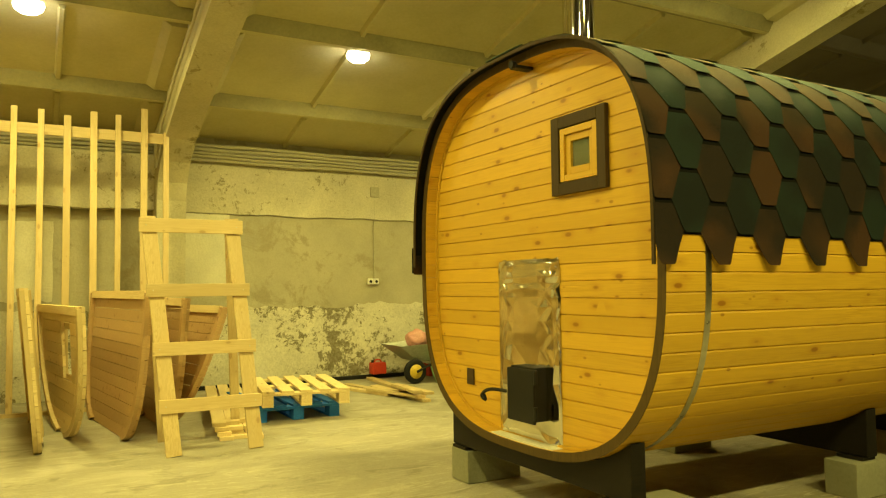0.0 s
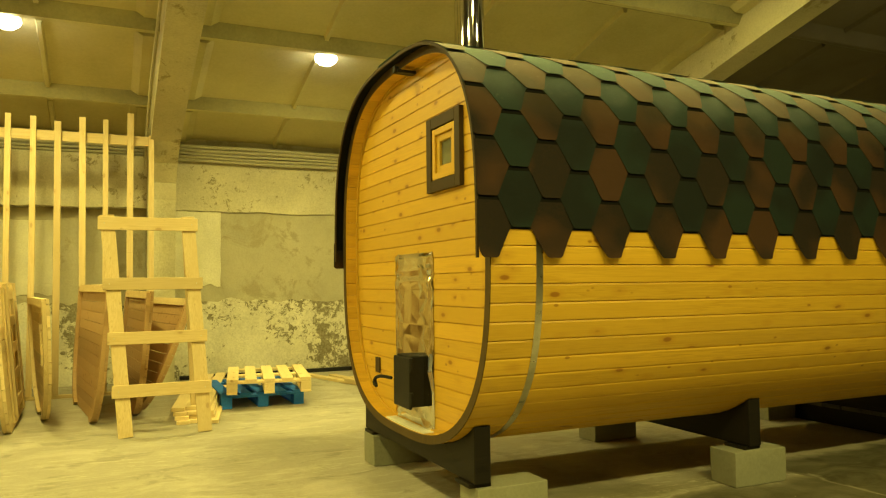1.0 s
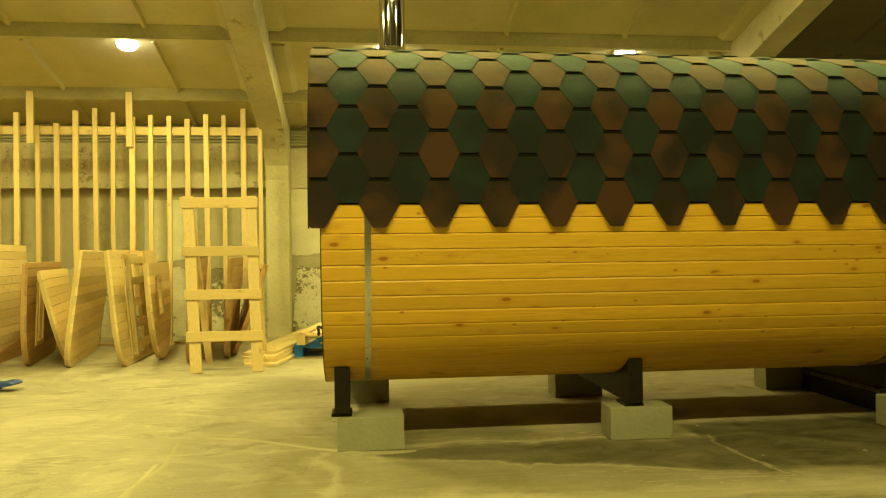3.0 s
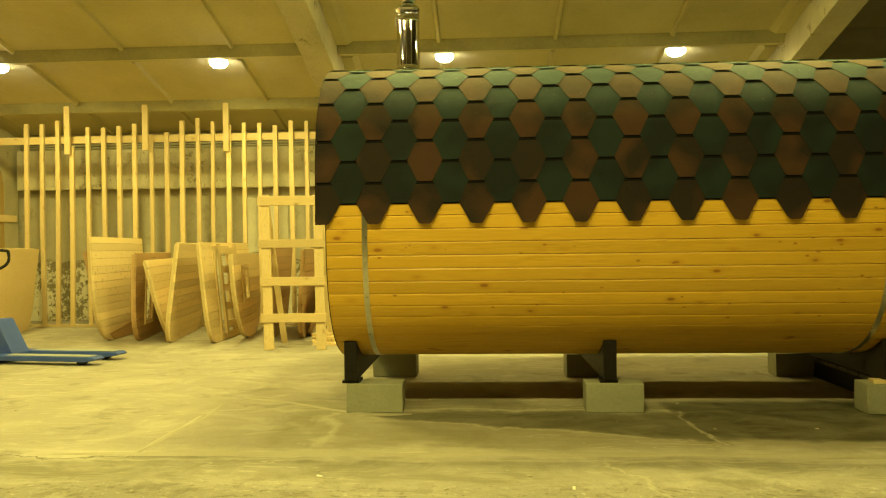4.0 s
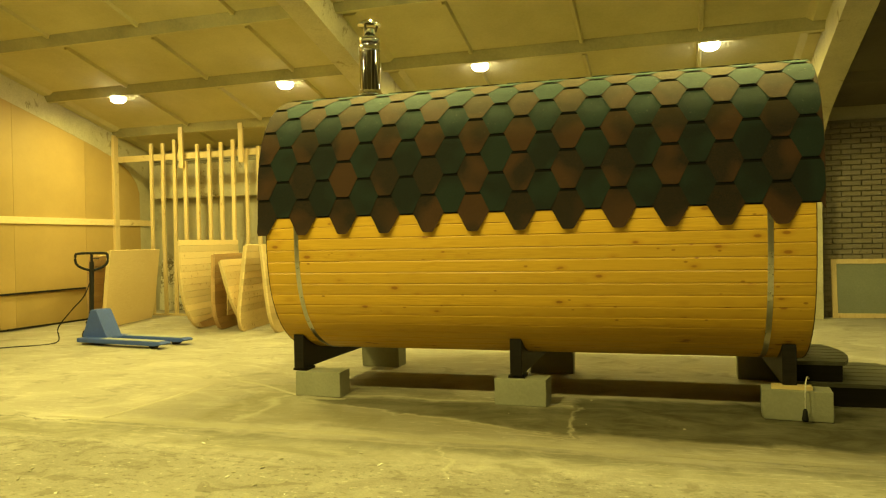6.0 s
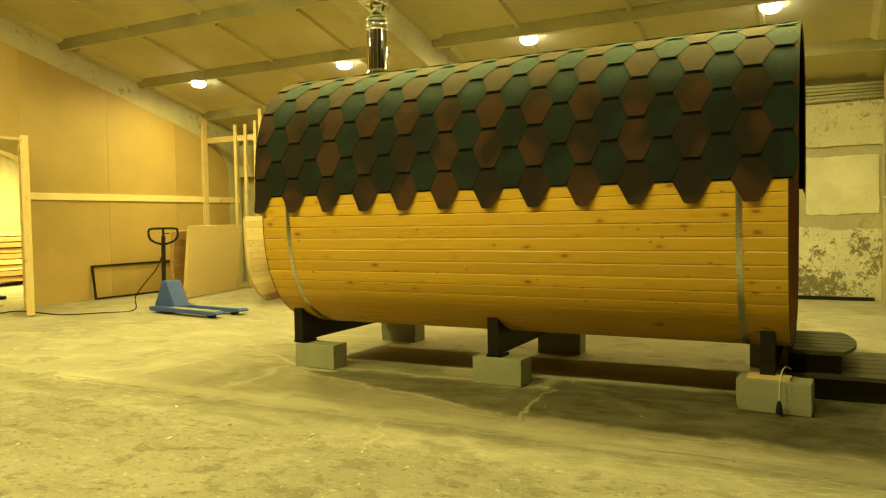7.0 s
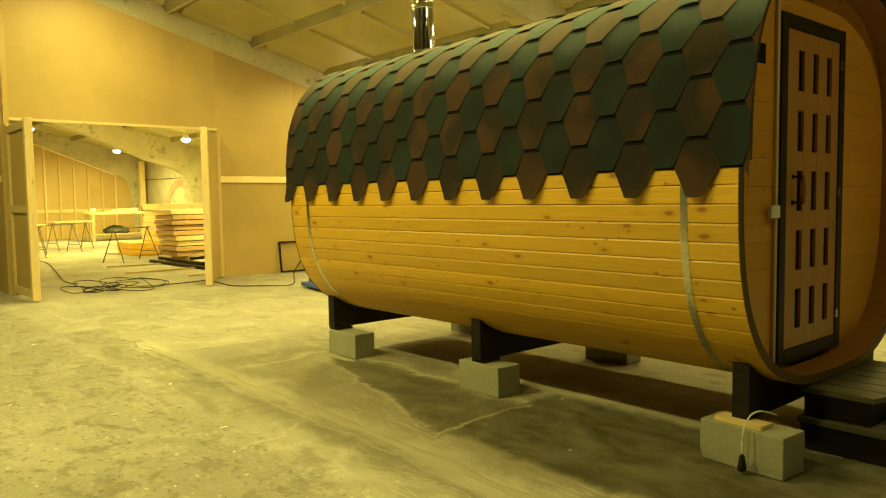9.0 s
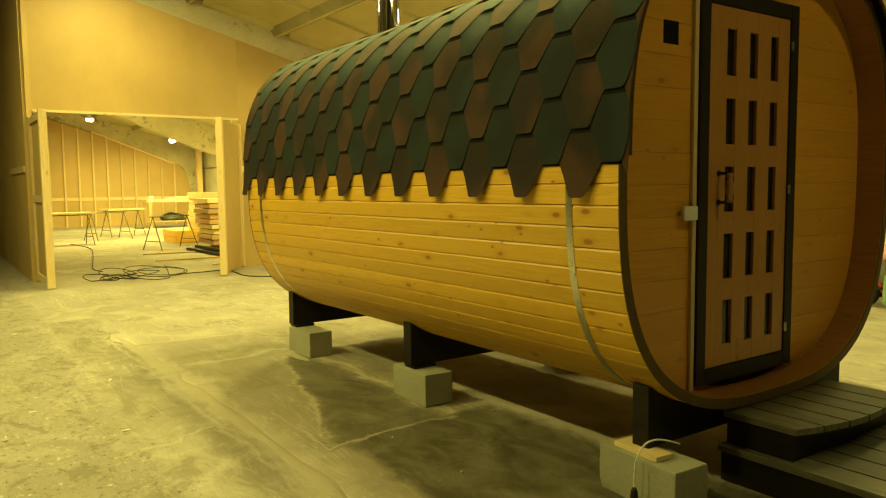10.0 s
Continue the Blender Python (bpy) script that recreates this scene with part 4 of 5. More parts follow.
    ys = [-0.285, -0.268, -0.235, -0.19, -0.10, 0.02, 0.13, 0.19, 0.235, 0.268, 0.285]
    zs = [0.362, 0.382, 0.42, 0.48, 0.60, 0.70, 0.80, 0.88, 0.96, 1.03, 1.10, 1.155, 1.20, 1.235, 1.27, 1.305, 1.338, 1.362]
    grid = []
    for a, z in enumerate(zs):
        row = []
        for b, y in enumerate(ys):
            rim = a in (0, len(zs) - 1) or b in (0, len(ys) - 1)
            jit = 0.0 if rim else 0.013
            out = 0.002 if rim else rng.uniform(0.003, 0.011) + (0.010 if z in (1.20, 1.27) else 0.0) + (rng.choice((0.0, 0.010)) if b in (2, 3, 7, 8) else 0.0)
            row.append(bm.verts.new((-1.8285 - out, 0.062 + y + rng.uniform(-jit, jit), z + rng.uniform(-jit, jit) * (1.0 if a < 8 else 0.5))))
        grid.append(row)
    for r, t in zip(grid, grid[1:]):
        for k in range(len(ys) - 1):
            if rng.random() < 0.5:
                bm.faces.new((r[k], r[k + 1], t[k + 1]))
                bm.faces.new((r[k], t[k + 1], t[k]))
            else:
                bm.faces.new((r[k], r[k + 1], t[k]))
                bm.faces.new((r[k + 1], t[k + 1], t[k]))
    bmesh.ops.bevel(bm, geom=[e for e in bm.edges if e.is_manifold], offset=0.005, segments=2, affect="EDGES", profile=0.5)
    part("steel_sheet", bm, M_FOIL, sauna, "crumpled bright steel sheet", True)
    stove = part("stove_door", box(-1.915, -1.835, -0.112, 0.11, 0.500, 0.785, 0.006), M_IRON, sauna, "black cast iron stove door")
    part("door_plate", box(-1.933, -1.915, -0.122, 0.124, 0.490, 0.775, 0.006), M_IRON, stove)
    part("hinge", tube([(-1.925, -0.130, 0.70), (-1.925, -0.130, 0.775)], 0.012, 8), M_IRON, stove)
    part("hinge", tube([(-1.925, -0.130, 0.51), (-1.925, -0.130, 0.585)], 0.012, 8), M_IRON, stove)
    part("spring_handle", tube(glide([(-1.955, 0.10, 0.645), (-1.99, 0.17, 0.65), (-2.0, 0.24, 0.635), (-1.995, 0.29, 0.60), (-1.995, 0.25, 0.585), (-1.995, 0.28, 0.62)]), 0.010, 8), M_IRON, stove)
    part("vent_plate", box(-1.835, -1.826, 0.64, 0.72, 0.61, 0.71, 0.003), M_TRIM, sauna)
    part("threshold", beam((-1.868, 0.34, 0.372), (-1.868, -0.24, 0.372), 0.07, 0.02, 0.003), M_WHITE, sauna, "pale strip of raw wood in the rim")
    lampb = part("bracket", box(-1.955, -1.84, -0.04, 0.02, 2.412, 2.43, 0.004), M_IRON, sauna)
    part("bracket_cap", tube([(-1.97, -0.01, 2.432), (-1.945, -0.01, 2.432)], 0.022, 10), M_IRON, lampb)

    # chimney
    ch = part("chimney_pipe", lathe([(0.093, 2.50), (0.093, 2.515), (0.093, 2.52), (0.093, 2.93), (0.093, 2.95), (0.0931, 2.954), (0.097, 2.958), (0.097, 2.968), (0.0935, 2.971), (0.0935, 3.045), (0.097, 3.048), (0.097, 3.060), (0.088, 3.075), (0.064, 3.080), (0.064, 3.09)], (-1.455, 0.03, 0), 40), M_STEEL, sauna, "bright stainless chimney pipe", True)
    part("flashing", lathe([(0.125, 2.47), (0.122, 2.505), (0.102, 2.512), (0.102, 2.528), (0.096, 2.532), (0.101, 2.538), (0.101, 2.552), (0.096, 2.556), (0.100, 2.562), (0.100, 2.576), (0.0945, 2.582), (0.0945, 2.60)], (-1.455, 0.03, 0), 36), M_STEEL, ch, "", True)
    part("spigot", lathe([(0.054, 3.085), (0.054, 3.145), (0.058, 3.148), (0.058, 3.155)], (-1.455, 0.03, 0), 28), M_STEEL, ch, "", True)
    hood = part("hood", lathe([(0.105, 3.185), (0.110, 3.190), (0.075, 3.222), (0.035, 3.240), (0.01, 3.245)], (-1.455, 0.03, 0), 24), M_STEEL, ch, "", True)
    for a in (20, 140, 260):
        c, s = math.cos(radians(a)), math.sin(radians(a))
        part("hood_strap", beam((-1.455 + 0.055 * c, 0.03 + 0.055 * s, 3.13), (-1.455 + 0.075 * c, 0.03 + 0.075 * s, 3.20), 0.02, 0.003, 0.0, (0, 0.3, 1)), M_STEEL, ch)
    part("paper_tag", box(-1.553, -1.5485, 0.0, 0.04, 2.93, 2.99), M_WHITE, ch)

    # door with fifteen slots
    y0, y1, z0, z1 = -0.381, 0.418, 0.421, 2.234
    fr = part("door_frame", frame_bm(1.81, 1.863, y0, y1, z0, z1, 0.070), M_DARK, sauna, "dark stained door frame")
    leaf = part("door_leaf", slotted_leaf(1.825, 1.857, y0 + 0.073, y1 - 0.073, z0 + 0.073, z1 - 0.073), M_DOORWOOD, sauna, "brown door with fifteen narrow glazed slots")
    part("slot_glass", box(1.835, 1.841, y0 + 0.10, y1 - 0.10, z0 + 0.12, z1 - 0.12), M_DARKGLASS, leaf)
    part("door_liner", box(1.805, 1.811, y0 + 0.02, y1 - 0.02, z0 + 0.02, z1 - 0.02), M_DARK, leaf)
    grip = part("handle", lathe([(0.008, 1.268), (0.014, 1.272), (0.014, 1.285), (0.009, 1.292), (0.016, 1.305), (0.019, 1.335), (0.016, 1.365), (0.009, 1.378), (0.014, 1.385), (0.014, 1.398), (0.008, 1.402)], (1.915, -0.228, 0), 16), M_DOORWOOD, leaf, "turned wooden handle", True)
    for z in (1.268, 1.402):
        part("handle_bracket", tube([(1.857, -0.228, z), (1.916, -0.228, z)], 0.007, 8), M_IRON, grip)
        part("bracket_plate", lathe([(0.014, 0), (0.014, 0.004)], sides=14), M_IRON, grip).matrix_local = pose(1.857, -0.228, z, 0, 90, 0)
    for z in (0.595, 1.30, 2.01):
        part("hinge", tube([(1.865, y1 - 0.062, z), (1.865, y1 - 0.062, z + 0.045)], 0.008, 8), M_BAND, fr)
    part("cable_cover", box(1.836, 1.853, -0.411, -0.3835, 0.36, 2.32, 0.003), M_RAW, sauna, "pale strip beside the door frame")
    part("switch", box(1.8535, 1.873, -0.495, -0.398, 1.192, 1.257, 0.006), M_WHITE, sauna, "white plastic switch")
    part("vent_hole", box(1.830, 1.8365, -0.609, -0.507, 1.958, 2.057), M_UNDER, sauna)

    # cradles
    for u, name in ((-1.81, "cradle"), (-0.012, "cradle"), (1.855, "cradle")):
        pts = [(-0.755, 0.222), (0.865, 0.222)]
        arc = []
        for i in range(21):
            y = 0.865 - 1.62 * i / 20
            zz = SZ - (HALF_H + 0.002) * max(0.0, 1 - (abs(y - MID) / (HALF_W + 0.002)) ** POWER) ** (1 / POWER)
            arc.append((y, min(zz, 0.50)))
        c = part("cradle", prism(pts + arc, u - 0.045, u + 0.045, "x"), M_DARK, sauna, "black stained timber cradle")
        bmesh_bevel(c.data, 0.004)
    return sauna


def frame_bm(u0, u1, y0, y1, z0, z1, w):
    """An upright square frame with a member of width w, across the x axis."""
    bm = bmesh.new()
    for a, b, c, d in ((y0, y0 + w, z0, z1), (y1 - w, y1, z0, z1), (y0 + w + 0.0005, y1 - w - 0.0005, z0, z0 + w), (y0 + w + 0.0005, y1 - w - 0.0005, z1 - w, z1)):
        box(u0, u1, a, b, c, d, 0.003, bm)
    return bm


def cut_frame(me, u, y0, y1, z0, z1, w):
    """Turns the plain slab of a window surround into four mitred members."""
    bm = frame_bm(u - 0.026, u, y0, y1, z0, z1, w)
    bm.to_mesh(me)
    bm.free()


def slotted_leaf(u0, u1, y0, y1, z0, z1):
    """A door leaf of stiles and rails that leave three columns of five slots."""
    bm = bmesh.new()
    for a, b in ((y0, -0.177), (-0.105, 0.003), (0.070, 0.181), (0.246, y1)):
        box(u0, u1, a, b, z0, z1, 0.003, bm)
    for a, b in ((-0.177, -0.105), (0.003, 0.070), (0.181, 0.246)):
        edges = [z0] + [q for k in range(5) for q in (0.592 + 0.3152 * k, 0.804 + 0.3152 * k)] + [z1]
        for c, d in zip(edges[::2], edges[1::2]):
            box(u0 + 0.001, u1 - 0.001, a - 0.002, b + 0.002, c, d, 0.002, bm)
    return bm


def bmesh_bevel(me, w):
    bm = bmesh.new()
    bm.from_mesh(me)
    bmesh.ops.bevel(bm, geom=[e for e in bm.edges if e.is_manifold and e.calc_face_angle() > 0.6], offset=w, segments=1, affect="EDGES")
    bm.to_mesh(me)
    bm.free()


def build_supports():
    rng = random.Random(8)
    for x, y, turn in ((2.585, 2.66, 1.0), (4.25, 2.67, -1.0), (6.125, 2.62, -3.5), (2.55, 4.09, 0.0), (4.26, 4.05, 2.0), (6.06, 4.07, 0.0)):
        b = box(-0.197, 0.197, -0.10, 0.10, 0, 0.20, 0.006)
        bmesh.ops.subdivide_edges(b, edges=[e for e in b.edges if e.calc_length() > 0.12], cuts=4, use_grid_fill=True)
        worn = 0.016 if x > 6 and y < 3 else 0.007
        for v in b.verts:
            corner = max(0.0, abs(v.co.x) / 0.197 + abs(v.co.y) / 0.10 + abs(v.co.z - 0.1) / 0.1 - 2.2)
            v.co -= Vector((v.co.x, v.co.y, max(0.0, v.co.z - 0.1))) * corner * max(0.0, worn * 9 * noise.noise(v.co * 6 + Vector((x, 0, y))))
            v.co += Vector((noise.noise(v.co * 9 + Vector((x, y, 0))), noise.noise(v.co * 9 + Vector((y, x, 3))), 0)) * 0.004
        ob = tagged(part("concrete_block", b, M_BLOCK), "pale grey concrete block carrying a sauna cradle", "block", "blocks under the sauna")
        ob.matrix_world = pose(x, y, 0, 0, 0, turn) @ Matrix.Diagonal((1.09 if x > 6 and y < 3 else 1, 1, 1, 1))
        if x < 6 or y > 3:
            w = tagged(part("shim", box(-0.06, 0.06, -0.08, 0.08, 0, 0.019, 0.002), M_DARK), "thin dark packing board on a block", "shim", "packing on the blocks")
            w.matrix_world = pose(2.415 if x < 3 else 4.213 if x < 5 else 6.08, y + 0.01, 0.2005)
    w = tagged(part("shim", box(-0.12, 0.13, -0.05, 0.05, 0, 0.022, 0.002), M_RAWX), "pale offcut of wood between block and cradle", "shim", "packing on the blocks")
    w.matrix_world = pose(6.09, 2.60, 0.2005, 0, 0, -5)
    # power lead of the sauna hanging over the block
    lead = thing("power_lead", (6.10, 2.45, 0.22), "white cable with a black plug hanging over a block", "cable")
    part("cable", tube(glide([(0.115, 0.24, 0.03), (0.10, 0.17, 0.055), (0.085, 0.11, 0.065), (0.07, 0.06, 0.045), (0.06, 0.025, -0.02), (0.058, 0.02, -0.13)], 10), 0.004, 6), M_WHITE, lead, "", True)
    part("plug", lathe([(0.006, -0.125), (0.014, -0.14), (0.017, -0.17), (0.021, -0.19), (0.019, -0.205)], (0.058, 0.02, 0), 14), M_RUBBER, lead, "", True)


def build_steps():
    st = thing("wooden_steps", (6.30, 3.52, 0), "two black stained wooden steps before the sauna door", "steps")

    def tread(z, x0, x1, y0, y1, bow, name):
        n = 6
        w = (y1 - y0) / n
        for k in range(n):
            a, b = y0 + w * k + 0.007, y0 + w * (k + 1) - 0.007

            def edge(y):
                f = (y - (y0 + y1) / 2) / ((y1 - y0) / 2)
                return x1 - bow * f * f
            pts = [(x0, a), (edge(a), a), (edge((a + b) / 2), (a + b) / 2), (edge(b), b), (x0, b)]
            bm = prism(pts, z - 0.028, z, "z")
            part("tread_board", bm, M_DARKSTEP, st)

    def carcass(x0, x1, y0, y1, z0, z1):
        part("side_panel", box(x0, x1, y0, y0 + 0.03, z0, z1, 0.003), M_DARK, st)
        part("side_panel", box(x0, x1, y1 - 0.03, y1, z0, z1, 0.003), M_DARK, st)
        part("riser", box(x1 - 0.03, x1 - 0.002, y0 + 0.031, y1 - 0.031, z0, z1, 0.003), M_DARK, st)
        part("back_rail", box(x0 + 0.002, x0 + 0.03, y0 + 0.031, y1 - 0.031, z0, z1, 0.003), M_DARK, st)
    tread(0.315, -0.13, 0.30, -0.46, 0.46, 0.09, "upper")
    carcass(-0.12, 0.20, -0.44, 0.44, 0.165, 0.286)
    tread(0.165, -0.13, 0.72, -0.50, 0.50, 0.10, "lower")
    carcass(-0.12, 0.60, -0.48, 0.48, 0.0, 0.136)


# ================= joinery standing by the batten fence =================
def half_panel(name, near, far, height, shift, radius, material, label, opening=None, frame_only=False, slots=False, reach=0.62, pitch=0.096):
    """Half of a sauna end wall: horizontal boards, rounded lower corners, straight top. near and far are the ends of its
    top edge; its foot stands shift metres further along x."""
    a, b = Vector((*near, 0)), Vector((*far, 0))
    length = (b - a).length
    turn = math.degrees(math.atan2((b - a).y, (b - a).x))
    lean = -math.degrees(math.asin(shift / height))
    ob = thing(name, (near[0] + shift, near[1], 0), label, "panel", "sauna end panels")
    ob.matrix_world = pose(near[0] + shift, near[1], 0, 0, 0, turn) @ pose(0, 0, 0, lean, 0, 0)

    def inset(z):
        if z >= radius:
            return 0.06 * (height - z) / height * 0.2
        return radius * reach * (1 - math.sqrt(max(0.0, 1 - ((radius - z) / radius) ** 2))) + 0.01

    if not frame_only:
        z = 0.0
        while z < height - 0.01:
            z1 = min(z + pitch, height)
            spans = [(0, length)]
            if opening and opening[2] < z1 - 0.03 and opening[3] > z + 0.03:
                spans = [(0, opening[0]), (opening[1], length)]
            for s0, s1 in spans:
                lo, hi = [], []
                for i in range(5):
                    zz = z + 0.002 + (z1 - z - 0.004) * i / 4
                    lo.append((max(inset(zz), s0), zz))
                    hi.append((min(length - inset(zz), s1), zz))
                part("board", prism(lo + hi[::-1], -0.012, 0.012, "y"), material, ob)
            z = z1
    # rim of short bent pieces along the rounded edge, and battens
    for side in (0, 1):
        pts = []
        for i in range(13):
            zz = 0.002 + (height - 0.02) * (i / 12) ** 1.5
            s = inset(zz)
            pts.append((s if side == 0 else length - s, zz))
        poly = pts + [(p[0] + (0.07 if side == 0 else -0.07), p[1] + 0.03 * (1 - i / 12)) for i, p in list(enumerate(pts))[::-1]]
        part("rim", prism(poly, 0.013, 0.045, "y"), material if material is M_BROWNY else M_RAW, ob)
    if frame_only:
        part("sill", box(radius * reach, length - radius * reach, -0.02, 0.02, 0.0, 0.07, 0.004), M_RAWX, ob)
    part("top_rail", box(0.075, length - 0.075, 0.013, 0.045, height - 0.07, height, 0.003), M_RAWX, ob)
    if slots:
        for s in (0.30, 0.62):
            part("stile", box(length * s - 0.04, length * s + 0.04, -0.045, -0.013, 0.06, height - 0.02, 0.003), M_RAW, ob)
        for k in range(5):
            zz = 0.14 + k * (height - 0.3) / 4
            part("cross_piece", box(length * 0.30 + 0.041, length * 0.62 - 0.041, -0.04, -0.014, zz, zz + 0.09, 0.003), M_RAWX, ob)
    if opening:
        o = opening
        for s0, s1, q0, q1 in ((o[0] - 0.05, o[0], o[2], o[3]), (o[1], o[1] + 0.05, o[2], o[3]), (o[0] - 0.05, o[1] + 0.05, o[2] - 0.05, o[2] - 0.001), (o[0] - 0.05, o[1] + 0.05, o[3] + 0.001, o[3] + 0.05)):
            part("opening_trim", box(s0, s1, -0.03, -0.0125, q0, q1, 0.003), M_RAW, ob)
    return ob


def build_panels():
    pale = "pale pine sauna end panel with rounded foot standing on edge"
    half_panel("sauna_panel", (-1.43, 6.18), (-1.73, 8.15), 1.33, 0.06, 0.78, M_RAWY, pale, None, False, False, 0.72)
    half_panel("sauna_panel", (-1.62, 6.45), (-1.85, 8.1), 1.18, 0.22, 0.6, M_BROWNY, "tan sauna panel leaning behind a pale one")
    half_panel("sauna_panel", (-0.92, 6.28), (-1.30, 8.15), 1.12, -0.04, 0.6, M_BROWNY, "tan sauna panel standing between pale ones", (0.5, 0.8, 0.25, 0.9))
    half_panel("sauna_panel", (-0.74, 6.22), (-1.20, 8.1), 1.06, 0.22, 0.95, M_RAWY, pale, None, False, False, 0.6)
    half_panel("sauna_panel", (-0.35, 6.20), (-0.69, 8.15), 1.25, -0.16, 0.4, M_RAWY, pale)
    half_panel("sauna_panel", (-0.07, 6.16), (-0.13, 8.15), 1.25, 0.12, 0.45, M_RAWY, "pale pine sauna panel with a slotted middle frame", (0.45, 0.95, 0.1, 1.15), False, True, 0.5)
    half_panel("sauna_panel", (0.31, 6.22), (0.04, 8.1), 1.10, 0.06, 0.85, M_RAWY, "pine sauna panel with a square window opening", (0.5, 0.86, 0.52, 0.90), False, False, 0.95)
    half_panel("sauna_panel", (0.80, 6.18), (0.52, 8.2), 1.215, -0.08, 0.7, M_BROWNY, "brown boarded sauna end panel standing on edge")
    half_panel("sauna_panel", (1.13, 6.50), (0.98, 8.15), 1.15, -0.08, 0.6, M_BROWNY, "brown boarded sauna end panel standing on edge")
    half_panel("sauna_panel", (1.50, 6.62), (1.20, 8.2), 1.12, -0.36, 0.8, M_BROWNY, "brown boarded sauna end panel leaning over")
    half_panel("sauna_panel", (-2.86, 6.40), (-3.27, 8.05), 1.20, -0.13, 0.15, M_SHEET, "plain pale board panel leaning in the corner", None, False, False, 0.62, 3.0)
    half_panel("sauna_panel", (-3.12, 6.30), (-3.75, 8.0), 1.12, -0.14, 0.9, M_BROWNY, "tan panel leaning in the corner")


def build_trestle():
    t = thing("wooden_trestle", (1.1, 5.9, 0), "raw pine step trestle with four wide rungs", "trestle")
    for s, (xt, xb) in ((-1, (-0.354, -0.20)), (1, (0.286, 0.40))):
        part("leg", beam((xb, -0.16, 0.0), (xt, 0.22, 1.79), 0.11, 0.035, 0.004, (0, 1, 0)), M_RAW, t)
        part("back_leg", beam((xb * 0.97, 0.46, 0.0), (xt * 0.97, 0.255, 1.72), 0.07, 0.03, 0.003, (0, 1, 0)), M_RAW, t)
    for z, h in ((1.72, 0.11), (1.215, 0.10), (0.775, 0.10), (0.36, 0.10)):
        f = z / 1.79
        xl, xr = -0.20 - 0.154 * f - 0.075, 0.40 - 0.114 * f + 0.075
        y = -0.16 + 0.38 * f - 0.034
        part("rung", box(xl, xr, y - 0.016, y + 0.012, z - h / 2, z + h / 2, 0.004), M_RAWX, t)
        for u in (xl + 0.05, xr - 0.05):
            part("screw", box(u - 0.004, u + 0.004, y - 0.018, y - 0.0155, z - 0.004, z + 0.004), M_BAND, t)


def pallet(name, loc, turn, material, label, slats=5):
    p = thing(name, loc, label, "pallet", "pallets", turn)
    w, l = 0.80, 1.20
    for u in (0.0, 0.35, 0.70):
        part("bottom_runner", box(u, u + 0.10, 0, l, 0, 0.022, 0.003), material, p)
        for v in (0.0, 0.53, 1.06):
            part("block", box(u, u + 0.10, v, v + 0.14, 0.0225, 0.10, 0.004), material, p)
    for v in (0.0, 0.53, 1.06):
        part("cross_board", box(0, w, v, v + 0.14, 0.1005, 0.122, 0.003), material, p)
    for k in range(slats):
        u = (w - 0.11) * k / (slats - 1)
        part("top_board", box(u, u + 0.11, 0, l, 0.1225, 0.144, 0.003), material, p)
    return p


